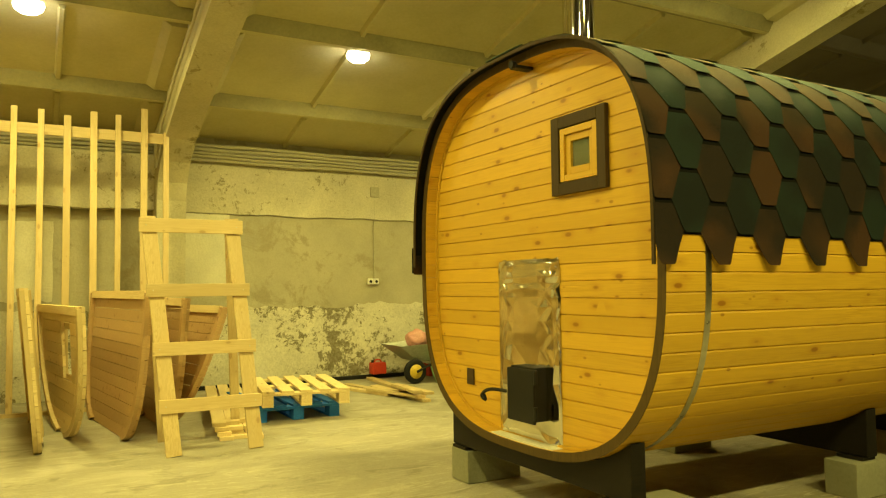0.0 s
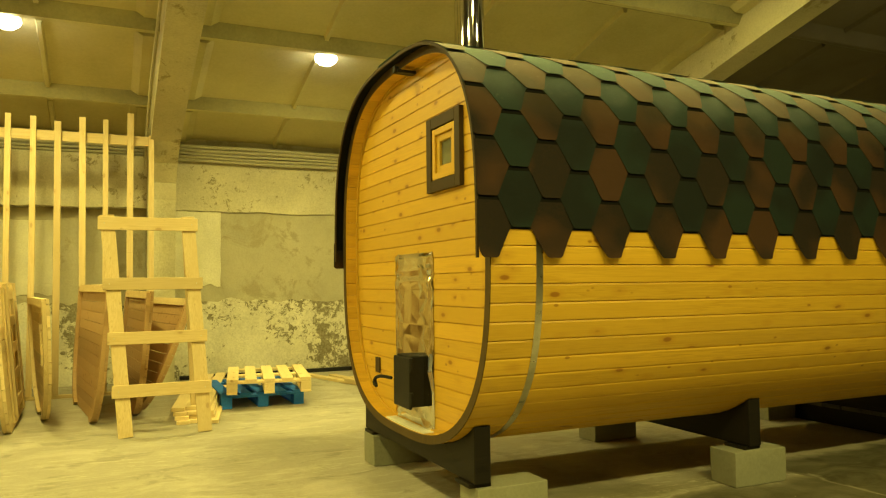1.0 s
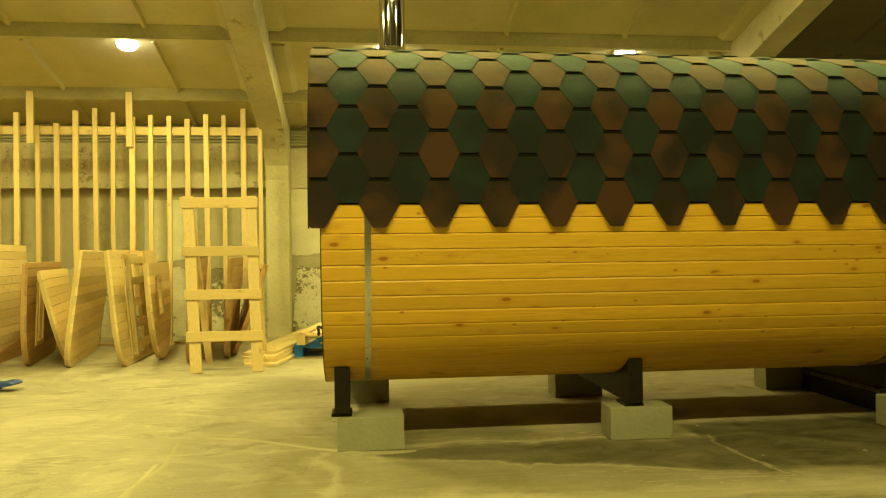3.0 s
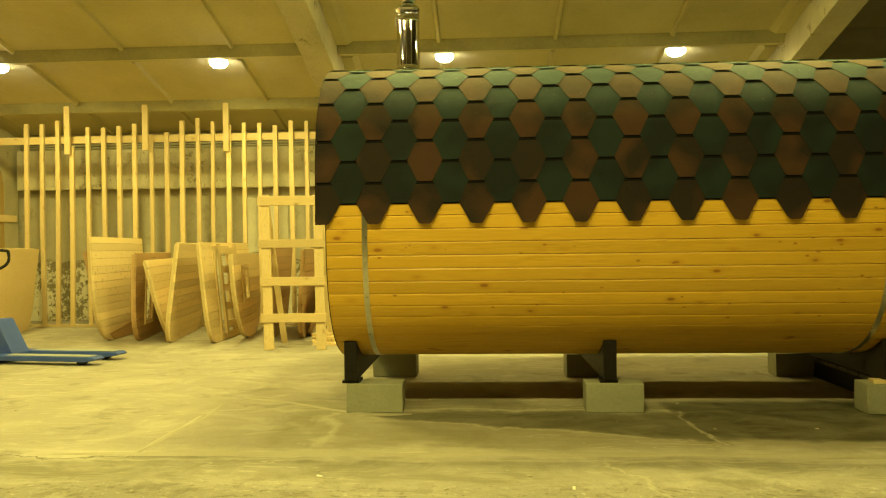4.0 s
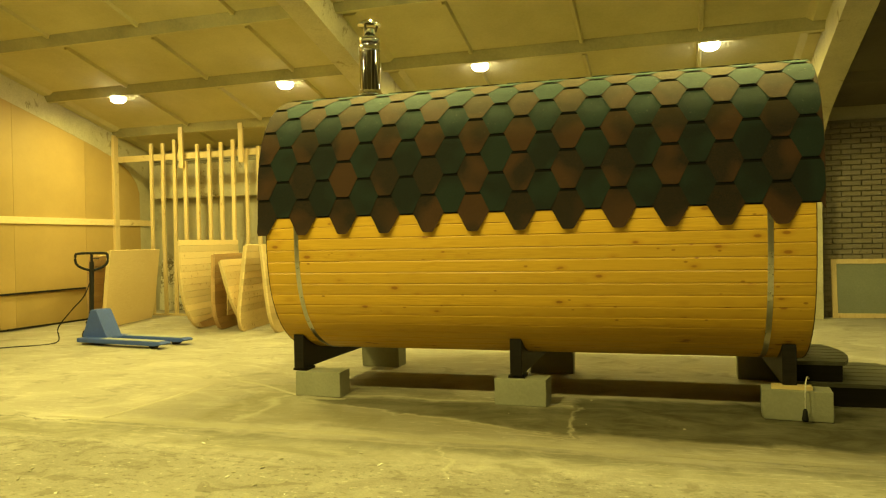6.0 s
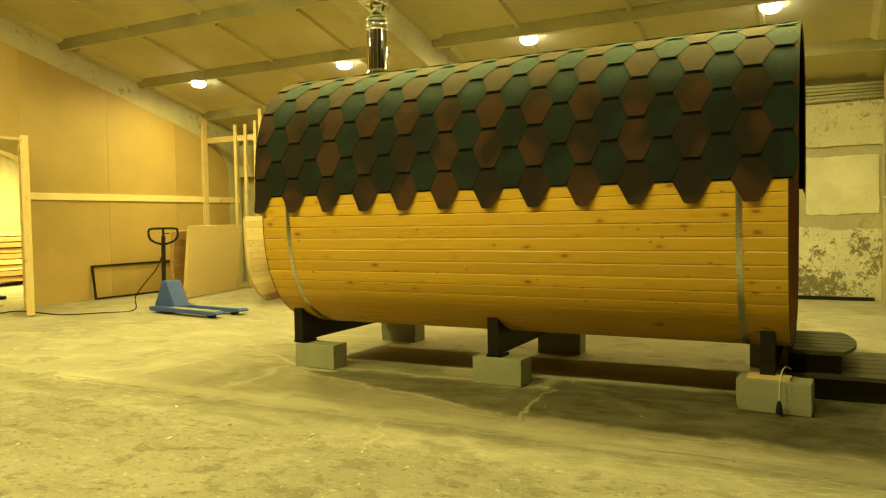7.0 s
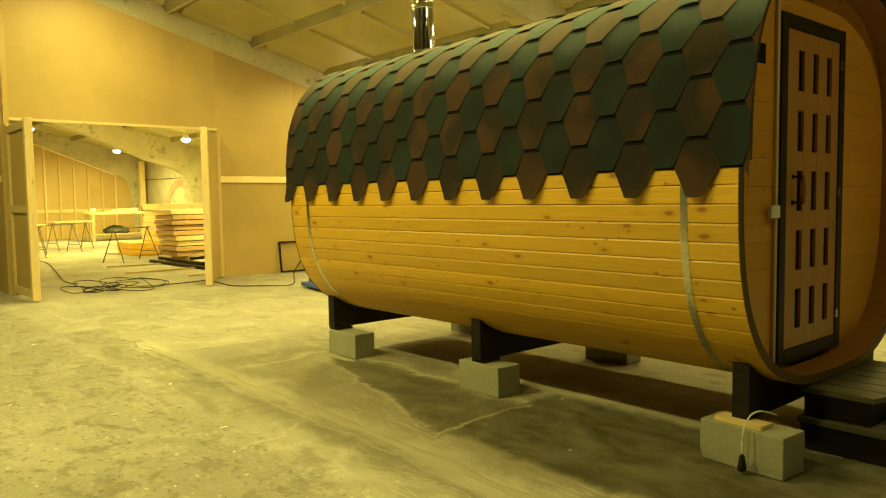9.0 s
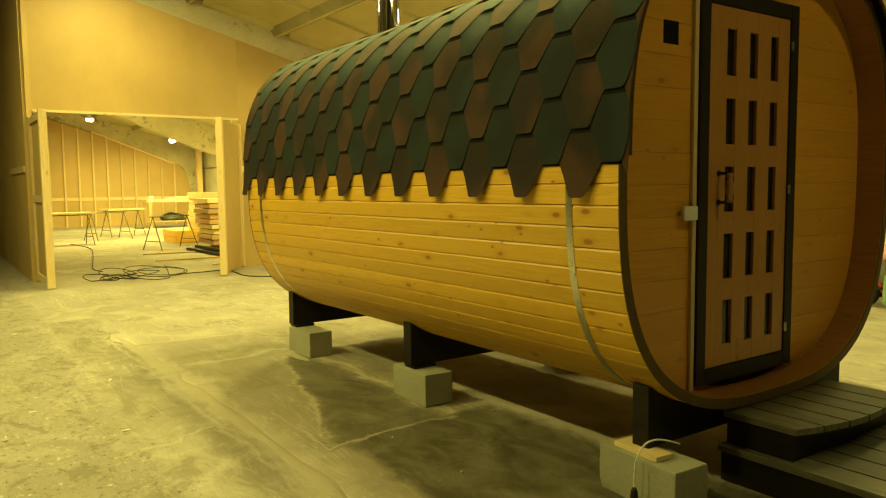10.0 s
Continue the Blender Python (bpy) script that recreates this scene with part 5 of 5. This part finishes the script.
def build_yard_stuff():
    pallet("pallet", (1.765, 6.76, 0), 0.0, M_BLUEWOOD, "blue painted wooden pallet on the floor")
    pallet("pallet", (1.80, 6.68, 0.1445), -9.0, M_RAWY, "raw pine pallet stacked on a blue one", 5)
    rng = random.Random(12)
    for k in range(12):
        ob = tagged(part("plank", box(-0.055, 0.055, 0, 2.5, 0, 0.032, 0.003), M_RAWY), "raw pine plank in a low pile", "plank", "planks beside the pallets")
        ob.matrix_world = pose(1.36 + 0.115 * (k % 3) - 0.012 * (k // 3), 6.10 + 0.05 * (k // 3) + rng.uniform(-0.04, 0.08), 0.033 * (k // 3), 0, 0, -10 + rng.uniform(-1.0, 1.0))
    for (x, y, z, l, turn, tilt) in ((3.93, 9.22, 0.0, 1.45, -95, 0), (3.12, 9.05, 0.0, 1.45, -74, 0), (3.42, 8.75, 0.0, 1.35, -80, 0), (3.66, 8.45, 0.0, 1.40, -90, 0), (3.52, 8.15, 0.033, 1.05, -84, 0), (3.82, 8.20, 0.033, 1.0, -99, 0), (3.70, 7.95, 0.066, 0.85, -88, 0), (3.40, 8.0, 0.033, 0.75, -72, 0), (3.62, 7.60, 0.099, 0.55, -97, 0)):
        ob = tagged(part("offcut", box(0, l, -0.05, 0.05, 0, 0.032, 0.003), M_RAWX), "raw pine offcut in a loose heap", "plank", "offcuts in a heap")
        ob.matrix_world = pose(x, y, z, 0, -tilt, turn)
    can = thing("red_can", (4.03, 9.18, 0.07), "small red plastic fuel can on the wall channel", "can")
    part("can_body", box(-0.10, 0.10, -0.07, 0.07, 0, 0.155, 0.018), M_RED, can)
    part("can_handle", tube(glide([(-0.05, 0, 0.155), (-0.03, 0, 0.185), (0.03, 0, 0.185), (0.05, 0, 0.155)]), 0.010, 8), M_RED, can)
    part("cap", lathe([(0.02, 0.15), (0.02, 0.185)], (-0.075, 0, 0), 14), M_IRON, can)
    wb = thing("wheelbarrow", (4.60, 8.75, 0), "zinc wheelbarrow with a yellow rimmed wheel, full of rubbish", "wheelbarrow")
    bm = bmesh.new()
    lo = [(-0.30, -0.22, 0.27), (0.35, -0.25, 0.27), (0.35, 0.25, 0.27), (-0.30, 0.22, 0.27)]
    hi = [(-0.58, -0.33, 0.48), (0.48, -0.35, 0.52), (0.48, 0.35, 0.52), (-0.58, 0.33, 0.48)]
    a, b = [bm.verts.new(v) for v in lo], [bm.verts.new(v) for v in hi]
    c = [bm.verts.new(Vector(v) * 0.97 + Vector((0, 0, 0.018))) for v in hi]
    d = [bm.verts.new((v[0] * 0.96, v[1] * 0.96, 0.282)) for v in lo]
    bm.faces.new(a[::-1])
    bm.faces.new(d)
    for r, t in ((a, b), (b, c), (c, d)):
        for k in range(4):
            bm.faces.new((r[k], r[(k + 1) % 4], t[(k + 1) % 4], t[k]))
    part("tray", bm, M_GALV, wb)
    wheel = part("tyre", lathe([(0.09, -0.035), (0.13, -0.04), (0.15, -0.022), (0.155, 0.0), (0.15, 0.022), (0.13, 0.04), (0.09, 0.035)], sides=30), M_RUBBER, wb, "", True)
    wheel.matrix_local = pose(-0.36, -0.27, 0.155, 90, 0, 0)
    rim = part("rim", lathe([(0.02, -0.05), (0.09, -0.035), (0.095, 0.0), (0.09, 0.035), (0.02, 0.05)], sides=24), M_YELLOW, wheel, "yellow steel rim", True)
    for sy in (-1, 1):
        part("shaft", tube([(-0.36, -0.27 + sy * 0.06, 0.155), (-0.1, sy * 0.2 - 0.1, 0.25), (0.5, sy * 0.28, 0.33), (0.95, sy * 0.30, 0.50)], 0.017, 8), M_IRON, wb)
        part("leg", tube([(0.35, sy * 0.24, 0.38), (0.40, sy * 0.26, 0.0)], 0.015, 8), M_IRON, wb)

    def sack(name, loc, size, material, label, seed):
        bm = bmesh.new()
        bmesh.ops.create_icosphere(bm, subdivisions=4, radius=1)
        for v in bm.verts:
            n = v.co.normalized()
            r = 1 + 0.22 * noise.noise(n * 1.7 + Vector((seed, 0, 0))) + 0.10 * abs(noise.noise(n * 5 + Vector((0, seed, 0))))
            v.co = Vector((n.x * size[0], n.y * size[1], max(n.z, -0.75) * size[2])) * r
        ob = tagged(part(name, bm, material, smooth=True), label, "sack", "rubbish sacks")
        ob.matrix_world = pose(*loc)
    sack("sack", (4.40, 8.72, 0.545), (0.16, 0.14, 0.12), M_PINK, "faded red plastic sack in the wheelbarrow", 1)
    sack("sack", (4.82, 8.75, 0.60), (0.22, 0.20, 0.13), M_RUBBER, "black rubbish sack in the wheelbarrow", 4)
    sack("sack", (4.64, 8.42, 0.20), (0.17, 0.14, 0.27), M_GREEN, "pale green rubbish sack on the floor", 7)
    crate = thing("red_crate", (4.95, 9.2, 0), "red and white plastic box by the wall", "box")
    part("crate_base", box(-0.2, 0.2, -0.14, 0.14, 0, 0.17, 0.01), M_RED, crate)
    part("crate_lid", box(-0.205, 0.205, -0.145, 0.145, 0.1705, 0.26, 0.012), M_WHITE, crate)
    # framed board against the bricks in the dark bay
    fb = thing("framed_board", (7.55, 9.20, 0), "grey-green board in a pale wooden frame leaning on bricks", "board")
    fb.matrix_world = pose(7.56, 9.17, 0.0, -6, 0, 0)
    bm = bmesh.new()
    for a, b, c, d in ((0, 0.07, 0, 0.86), (1.13, 1.2, 0, 0.86), (0.0705, 1.1295, 0, 0.07), (0.0705, 1.1295, 0.79, 0.86)):
        box(a, b, -0.02, 0.02, c, d, 0.004, bm)
    part("frame", bm, M_RAW, fb)
    part("sheet", box(0.06, 1.14, -0.006, 0.006, 0.06, 0.80), rough_paint("grey_green_sheet", (0.20, 0.22, 0.16), (0.26, 0.28, 0.21), 4, 0.7), fb)


def build_jack():
    j = thing("pallet_jack", (-1.95, 5.06, 0), "blue hand pallet jack with a black handle", "pallet jack", "", -7.0)
    # body: blue housing that tapers upwards
    pts = [(-0.05, 0.05), (0.40, 0.05), (0.40, 0.09), (0.215, 0.43), (0.20, 0.44), (0.105, 0.44), (0.09, 0.42), (-0.05, 0.12)]
    part("housing", prism([(x, z) for x, z in pts], -0.12, 0.12, "y"), M_BLUE, j)
    bmesh_bevel(j.children[0].data, 0.012)
    for sy in (-1, 1):
        fork = part("fork", prism([(0.02, 0.09), (0.02, 0.035), (1.35, 0.035), (1.44, 0.05), (1.46, 0.065), (1.42, 0.085)], sy * 0.19 - 0.08, sy * 0.19 + 0.08, "y"), M_BLUE, j)
        bmesh_bevel(fork.data, 0.006)
        part("fork_top", box(0.42, 1.39, sy * 0.19 - 0.06, sy * 0.19 + 0.06, 0.0902, 0.0925, 0.001), M_BLUEWORN, j, "pale scuffed fork top")
        part("roller", tube([(1.26, sy * 0.19 - 0.05, 0.036), (1.26, sy * 0.19 + 0.05, 0.036)], 0.036, 14), M_RUBBER, j, "", True)
        part("steer_wheel", tube([(-0.01, sy * 0.06 - 0.028, 0.09), (-0.01, sy * 0.06 + 0.028, 0.09)], 0.09, 20), M_RUBBER, j)
    part("pump", lathe([(0.05, 0.12), (0.05, 0.30), (0.035, 0.31), (0.035, 0.40)], (-0.01, 0, 0), 18), M_IRON, j)
    part("pivot", tube([(-0.02, -0.07, 0.26), (-0.02, 0.07, 0.26)], 0.028, 12), M_IRON, j)
    part("handle_bar", beam((-0.02, 0, 0.25), (0.01, 0, 1.06), 0.05, 0.036, 0.006), M_IRON, j)
    # the grip is turned towards one side
    loop = [(0.0, 0.94), (0.12, 0.98), (0.185, 1.04), (0.192, 1.13), (0.165, 1.165), (0.0, 1.17), (-0.165, 1.165), (-0.192, 1.13), (-0.185, 1.04), (-0.12, 0.98), (0.0, 0.94)]
    part("handle_loop", tube(glide([(0.01 + 0.62 * w, 0.78 * w, z) for w, z in loop], 5), 0.016, 8), M_RUBBER, j, "", True)
    part("lever", tube([(0.01, 0, 1.10), (0.066, 0.07, 1.10)], 0.008, 6), M_IRON, j)
    part("handle_neck", beam((0.01, 0, 1.05), (0.01, 0, 1.17), 0.03, 0.02, 0.003), M_IRON, j)


def build_frame_and_cable():
    f = thing("steel_frame", (-4.33, 5.72, 0), "thin dark metal frame leaning on the partition", "frame")
    f.matrix_world = pose(-4.30, 5.72, 0, 0, -7, 0)
    for a, b, c, d in ((0, 0.03, 0, 0.57), (1.87, 1.90, 0, 0.57), (0.0305, 1.8695, 0, 0.03), (0.0305, 1.8695, 0.54, 0.57)):
        part("bar", box(-0.015, 0.015, a, b, c, d, 0.003), M_IRON, f)
    part("loose_bar", box(0.05, 0.09, 0.1, 0.9, 0, 0.03, 0.003), M_IRON, f)
    c = thing("extension_cable", (-3.6, 2.9, 0), "black extension cable coiled loosely on the floor", "cable")
    rng = random.Random(4)
    pts = []
    # a small turn, a tangle in the middle and a wide flat turn
    turns = [(-0.65, -0.62, 0.55, 0.22), (-0.25, -0.42, 0.60, 0.20), (0.02, -0.45, 0.22, 0.28), (-0.9, -0.30, 0.95, 0.24), (-0.4, 0.02, 0.75, 0.30), (-0.75, 0.32, 0.62, 0.34), (-0.85, 0.25, 0.95, 0.45)]
    for k, (cx, cy, rx, ry) in enumerate(turns):
        for i in range(10):
            a = 2 * math.pi * i / 10 + 0.5 * k
            lift = 0.11 * max(0.0, math.sin(a + k)) if k in (1, 2) else 0.012 * max(0.0, math.sin(2 * a + k))
            pts.append((cx + rx * math.cos(a), cy + ry * math.sin(a), 0.010 + 0.004 * k + lift))
    part("coil", tube(glide(pts, 5), 0.0065, 6), M_RUBBER, c, "", True)
    part("run", tube(glide([(-0.3, 0.45, 0.012), (-0.35, 0.9, 0.01), (-0.39, 1.29, 0.01), (0.1, 1.28, 0.01), (0.65, 1.25, 0.01), (1.00, 1.55, 0.01), (1.25, 1.95, 0.015), (1.24, 2.00, 0.20), (1.40, 2.06, 0.42), (1.55, 2.12, 0.60), (1.64, 2.16, 0.82)], 8), 0.008, 6), M_RUBBER, c, "", True)
    part("tail", tube(glide([(-1.5, -0.42, 0.012), (-2.2, -0.45, 0.01), (-4.5, -0.05, 0.01), (-7.1, 0.33, 0.01), (-9.0, 0.2, 0.01)], 8), 0.008, 6), M_RUBBER, c, "", True)


# ================= the workshop behind the doorway =================
def build_workshop():
    x = -22.0
    head = [(1.44, 4.62), (3.35, 4.12), (5.4, 3.50), (6.5, 3.06), (7.5, 2.66), (8.35, 2.40), (8.62, 2.24), (8.8, 1.94), (8.9, 1.48), (8.97, 0.0)]
    structure("wall_end", prism([(1.44, 0)] + head[:-1] + [(8.97, 1.2), (8.97, 0)], x - 0.35, x - 0.06, "x"), M_BOARD, "brown sheathing of the far workshop wall", "wall")
    structure("wall_end_back", box(x - 0.45, x - 0.42, 1.44, WALL_Y, 0, 5.2), M_PLASTER, "plastered wall behind the far frame", "wall")

    def under(y):
        for (a, za), (b, zb) in zip(head, head[1:]):
            if a <= y <= b:
                return za + (zb - za) * (y - a) / (b - a)
        return 0.5
    f = thing("stud_wall", (x, 5.2, 0), "far workshop wall of pale studs over brown sheets", "wall")
    for k in range(14):
        y = 8.30 - 0.49 * k
        part("stud", box(-0.055, 0.0, y - 0.03 - 5.2, y + 0.03 - 5.2, 0, under(y) - 0.01, 0.003), M_RAW, f)
    part("mid_rail", box(-0.054, -0.03, -3.6, 3.1, 0.98, 1.10, 0.003), M_RAWY, f)
    part("top_plate", beam((-0.03, 0.15, 3.54), (-0.03, 3.15, 2.36), 0.05, 0.05, 0.003), M_RAWY, f)
    wire = thing("wall_cable", (-20, 9.3, 2.2), "thin dark cable along the workshop wall", "cable")
    part("cable", tube([(-1.7, 0.03, 0.0), (0, 0.03, -0.02), (3.4, 0.03, -0.03)], 0.012, 6), M_IRON, wire)
    arch = thing("brick_arch", (-18.3, WALL_Y - 0.012, 0), "faded reddish brick arch in the plastered workshop wall", "arch")
    for k in range(19):
        a0 = math.pi * (k + 0.06) / 19
        a1 = math.pi * (k + 0.94) / 19
        pts = [(1.42 * math.cos(a0), 0.72 + 1.42 * math.sin(a0)), (1.42 * math.cos(a1), 0.72 + 1.42 * math.sin(a1)), (1.14 * math.cos(a1), 0.72 + 1.14 * math.sin(a1)), (1.14 * math.cos(a0), 0.72 + 1.14 * math.sin(a0))]
        part("brick", prism(pts, -0.012, 0.010, "y"), M_ARCH, arch)
    # stacks of planks beyond the doorway
    rng = random.Random(21)
    for k in range(9):
        z = 0.10 + 0.118 * k
        col = M_BROWNY if k in (0, 1, 4, 5, 6, 7) else M_RAWY
        ob = tagged(part("plank_layer", box(-0.55, 0.55, -1.2, 1.2, 0, 0.098, 0.006), col), "layer of stacked planks in the workshop", "planks", "plank stack by the doorway")
        ob.matrix_world = pose(-9.05 + rng.uniform(-0.03, 0.03), 6.60 + rng.uniform(-0.08, 0.08), z, 0, 0, 0)
        for dy in (-0.9, 0.0, 0.9):
            s = tagged(part("sticker", box(-0.5, 0.5, -0.02, 0.02, 0, 0.0195 if k else 0.099, 0.002), M_RAWX), "thin spacer stick between plank layers", "stick", "spacers in the plank stack")
            s.matrix_world = pose(-9.05, 6.60 + dy, z - (0.0198 if k else 0.0995))
    for k in range(8):
        y0 = 5.25 if k < 2 else 5.95
        ob = tagged(part("plank_layer", box(-0.6, 0.6, 0, 8.2 - y0, 0, 0.155, 0.006), M_STAVE if k < 2 else M_RAWY), "layer of pale stacked planks in the workshop", "planks", "plank stack behind")
        ob.matrix_world = pose(-11.6 + rng.uniform(-0.05, 0.05), y0 + rng.uniform(-0.05, 0.05), 0.16 * k + 0.002)
    for (a, b, z) in (((-5.9, 5.02), (-8.7, 4.92), 0.0), ((-6.3, 5.12), (-8.5, 5.05), 0.061), ((-5.95, 5.22), (-8.3, 5.15), 0.0)):
        ob = tagged(part("dark_beam", beam((a[0], a[1], z + 0.03), (b[0], b[1], z + 0.03), 0.09, 0.06, 0.004), M_DARK), "black stained beam lying on the floor", "beam", "beams on the workshop floor")
    for (a, b) in (((-8.05, 3.8), (-7.95, 4.85)), ((-6.38, 3.64), (-6.37, 4.99)), ((-5.0, 4.28), (-4.95, 4.58))):
        tagged(part("lath", beam((a[0], a[1], 0.015), (b[0], b[1], 0.015), 0.05, 0.03, 0.003), M_RAWX), "pale lath lying on the floor", "lath", "laths on the workshop floor")

    def sawhorse(x, y, turn, board):
        h = thing("sawhorse", (x, y, 0), "thin steel sawhorse on the workshop floor", "sawhorse", "sawhorses", turn)
        part("top_bar", tube([(0, -0.58, 0.75), (0, 0.58, 0.75)], 0.014, 8), M_HORSE, h)
        for s in (-1, 1):
            part("leg", tube([(0, s * 0.50, 0.75), (0.30, s * 0.54, 0.0)], 0.011, 8), M_HORSE, h)
            part("leg", tube([(0, s * 0.50, 0.75), (-0.30, s * 0.54, 0.0)], 0.011, 8), M_HORSE, h)
            part("stretcher", tube([(-0.22, s * 0.529, 0.2), (0.22, s * 0.529, 0.2)], 0.010, 6), M_HORSE, h)
        if board:
            b = tagged(part("work_board", box(-0.25, 0.25, -0.6, 0.6, 0, 0.05, 0.004), M_RAWY), "pale board laid on a sawhorse", "board", "boards on the sawhorses")
            b.matrix_world = pose(x, y, 0.767, 0, 0, turn)
    for x, y, t, b in ((-9.45, 4.75, 28, False), (-13.9, 4.25, 25, False), (-15.2, 4.9, 20, True), (-12.3, 3.0, 10, True)):
        sawhorse(x, y, t, b)
    tb = thing("workbench", (-19.6, 7.65, 0), "cluttered workbench of raw timber by the far wall", "workbench")
    part("bench_top", box(-0.45, 0.45, -1.1, 1.1, 0.92, 1.0, 0.006), M_RAWY, tb)
    for a in (-0.4, 0.4):
        for b in (-1.0, 1.0):
            part("leg", box(a - 0.05, a + 0.05, b - 0.05, b + 0.05, 0, 0.9195, 0.004), M_RAW, tb)
    part("shelf", box(-0.38, 0.38, -0.94, 0.94, 0.22, 0.25, 0.003), M_RAWY, tb)
    for dy, r, h, mat, lab in ((-0.85, 0.10, 0.12, M_WHITE, "white paint pot on the workbench"), (0.55, 0.14, 0.11, M_WHITE, "white paint pot on the workbench"), (0.9, 0.09, 0.16, M_IRON, "dark paint pot on the workbench")):
        pot = thing("paint_pot", (-19.7, 7.65 + dy, 1.001), lab, "pot", "pots on the workbench")
        part("pot_body", lathe([(r * 0.9, 0), (r, h * 0.9), (r, h)], sides=18), mat, pot, "", True)
        part("pot_lid", lathe([(r * 1.03, h), (r * 1.03, h + 0.012), (r * 0.9, h + 0.014)], sides=18), mat, pot)
    for k, (dy, l) in enumerate(((-0.15, 0.5), (0.05, 0.62), (0.12, 0.4))):
        ob = tagged(part("bench_offcut", box(-0.05, 0.05, -l / 2, l / 2, 0, 0.035, 0.003), M_RAWY), "raw pine offcut lying on the workbench", "plank", "offcuts on the workbench")
        ob.matrix_world = pose(-19.5 - 0.02 * k, 7.65 + dy, 1.001 + 0.036 * k, 0, 0, 6 * k - 4)
    tarp = bmesh.new()
    bmesh.ops.create_icosphere(tarp, subdivisions=3, radius=1)
    for v in tarp.verts:
        r = 1 + 0.3 * noise.noise(v.co * 2.2)
        v.co = Vector((v.co.x * 0.28, v.co.y * 0.42, max(v.co.z, -0.5) * 0.18)) * r
    ob = tagged(part("tarpaulin", tarp, rough_paint("slate_tarp", (0.05, 0.06, 0.06), (0.10, 0.12, 0.12), 6, 0.6), smooth=True), "crumpled slate coloured tarpaulin on the bench shelf", "tarpaulin")
    ob.matrix_world = pose(-19.5, 7.5, 0.345)
    post = tagged(part("orange_post", box(-0.12, 0.12, -0.09, 0.09, 0, 2.9, 0.006), M_RAW), "timber post beside the far frame", "post")
    post.matrix_world = pose(-21.5, 9.12, 0)
    bkt = thing("bucket", (-9.0, 6.55, 1.142), "small grey bucket standing on the plank stack", "bucket")
    part("bucket_body", lathe([(0.09, 0), (0.105, 0.20), (0.10, 0.20), (0.085, 0.01)], sides=20), M_GALV, bkt, "", True)


# ================= small pieces of the unlit brick bay =================
def build_bricks():
    wall = bpy.data.objects["wall_bay"]
    rng = random.Random(31)
    mesh = None
    n = 0
    for r in range(37):
        for c in range(8):
            x = 7.46 + c * 0.262 + (0.131 if r % 2 else 0)
            if n >= 296:
                break
            if mesh is None:
                bm = box(-0.124, 0.124, -0.02, 0.02, -0.032, 0.032, 0.004)
                ob = part("brick", bm, M_BRICKWASH, wall)
                mesh = ob.data
            else:
                ob = new("brick", mesh)
                ob.parent = wall
            ob.location = (x, WALL_Y - 0.055 + rng.uniform(-0.004, 0.004), 0.04 + r * 0.077)
            n += 1


build_ground()
build_walls()
build_ceiling()
for fx in RAFTERS[:-1]:
    build_frame(fx)
build_partition()
build_lamps()
build_sauna()
build_supports()
build_steps()
build_stud_wall()
build_panels()
build_trestle()
build_yard_stuff()
build_jack()
build_frame_and_cable()
build_workshop()
build_pipes()
build_bricks()
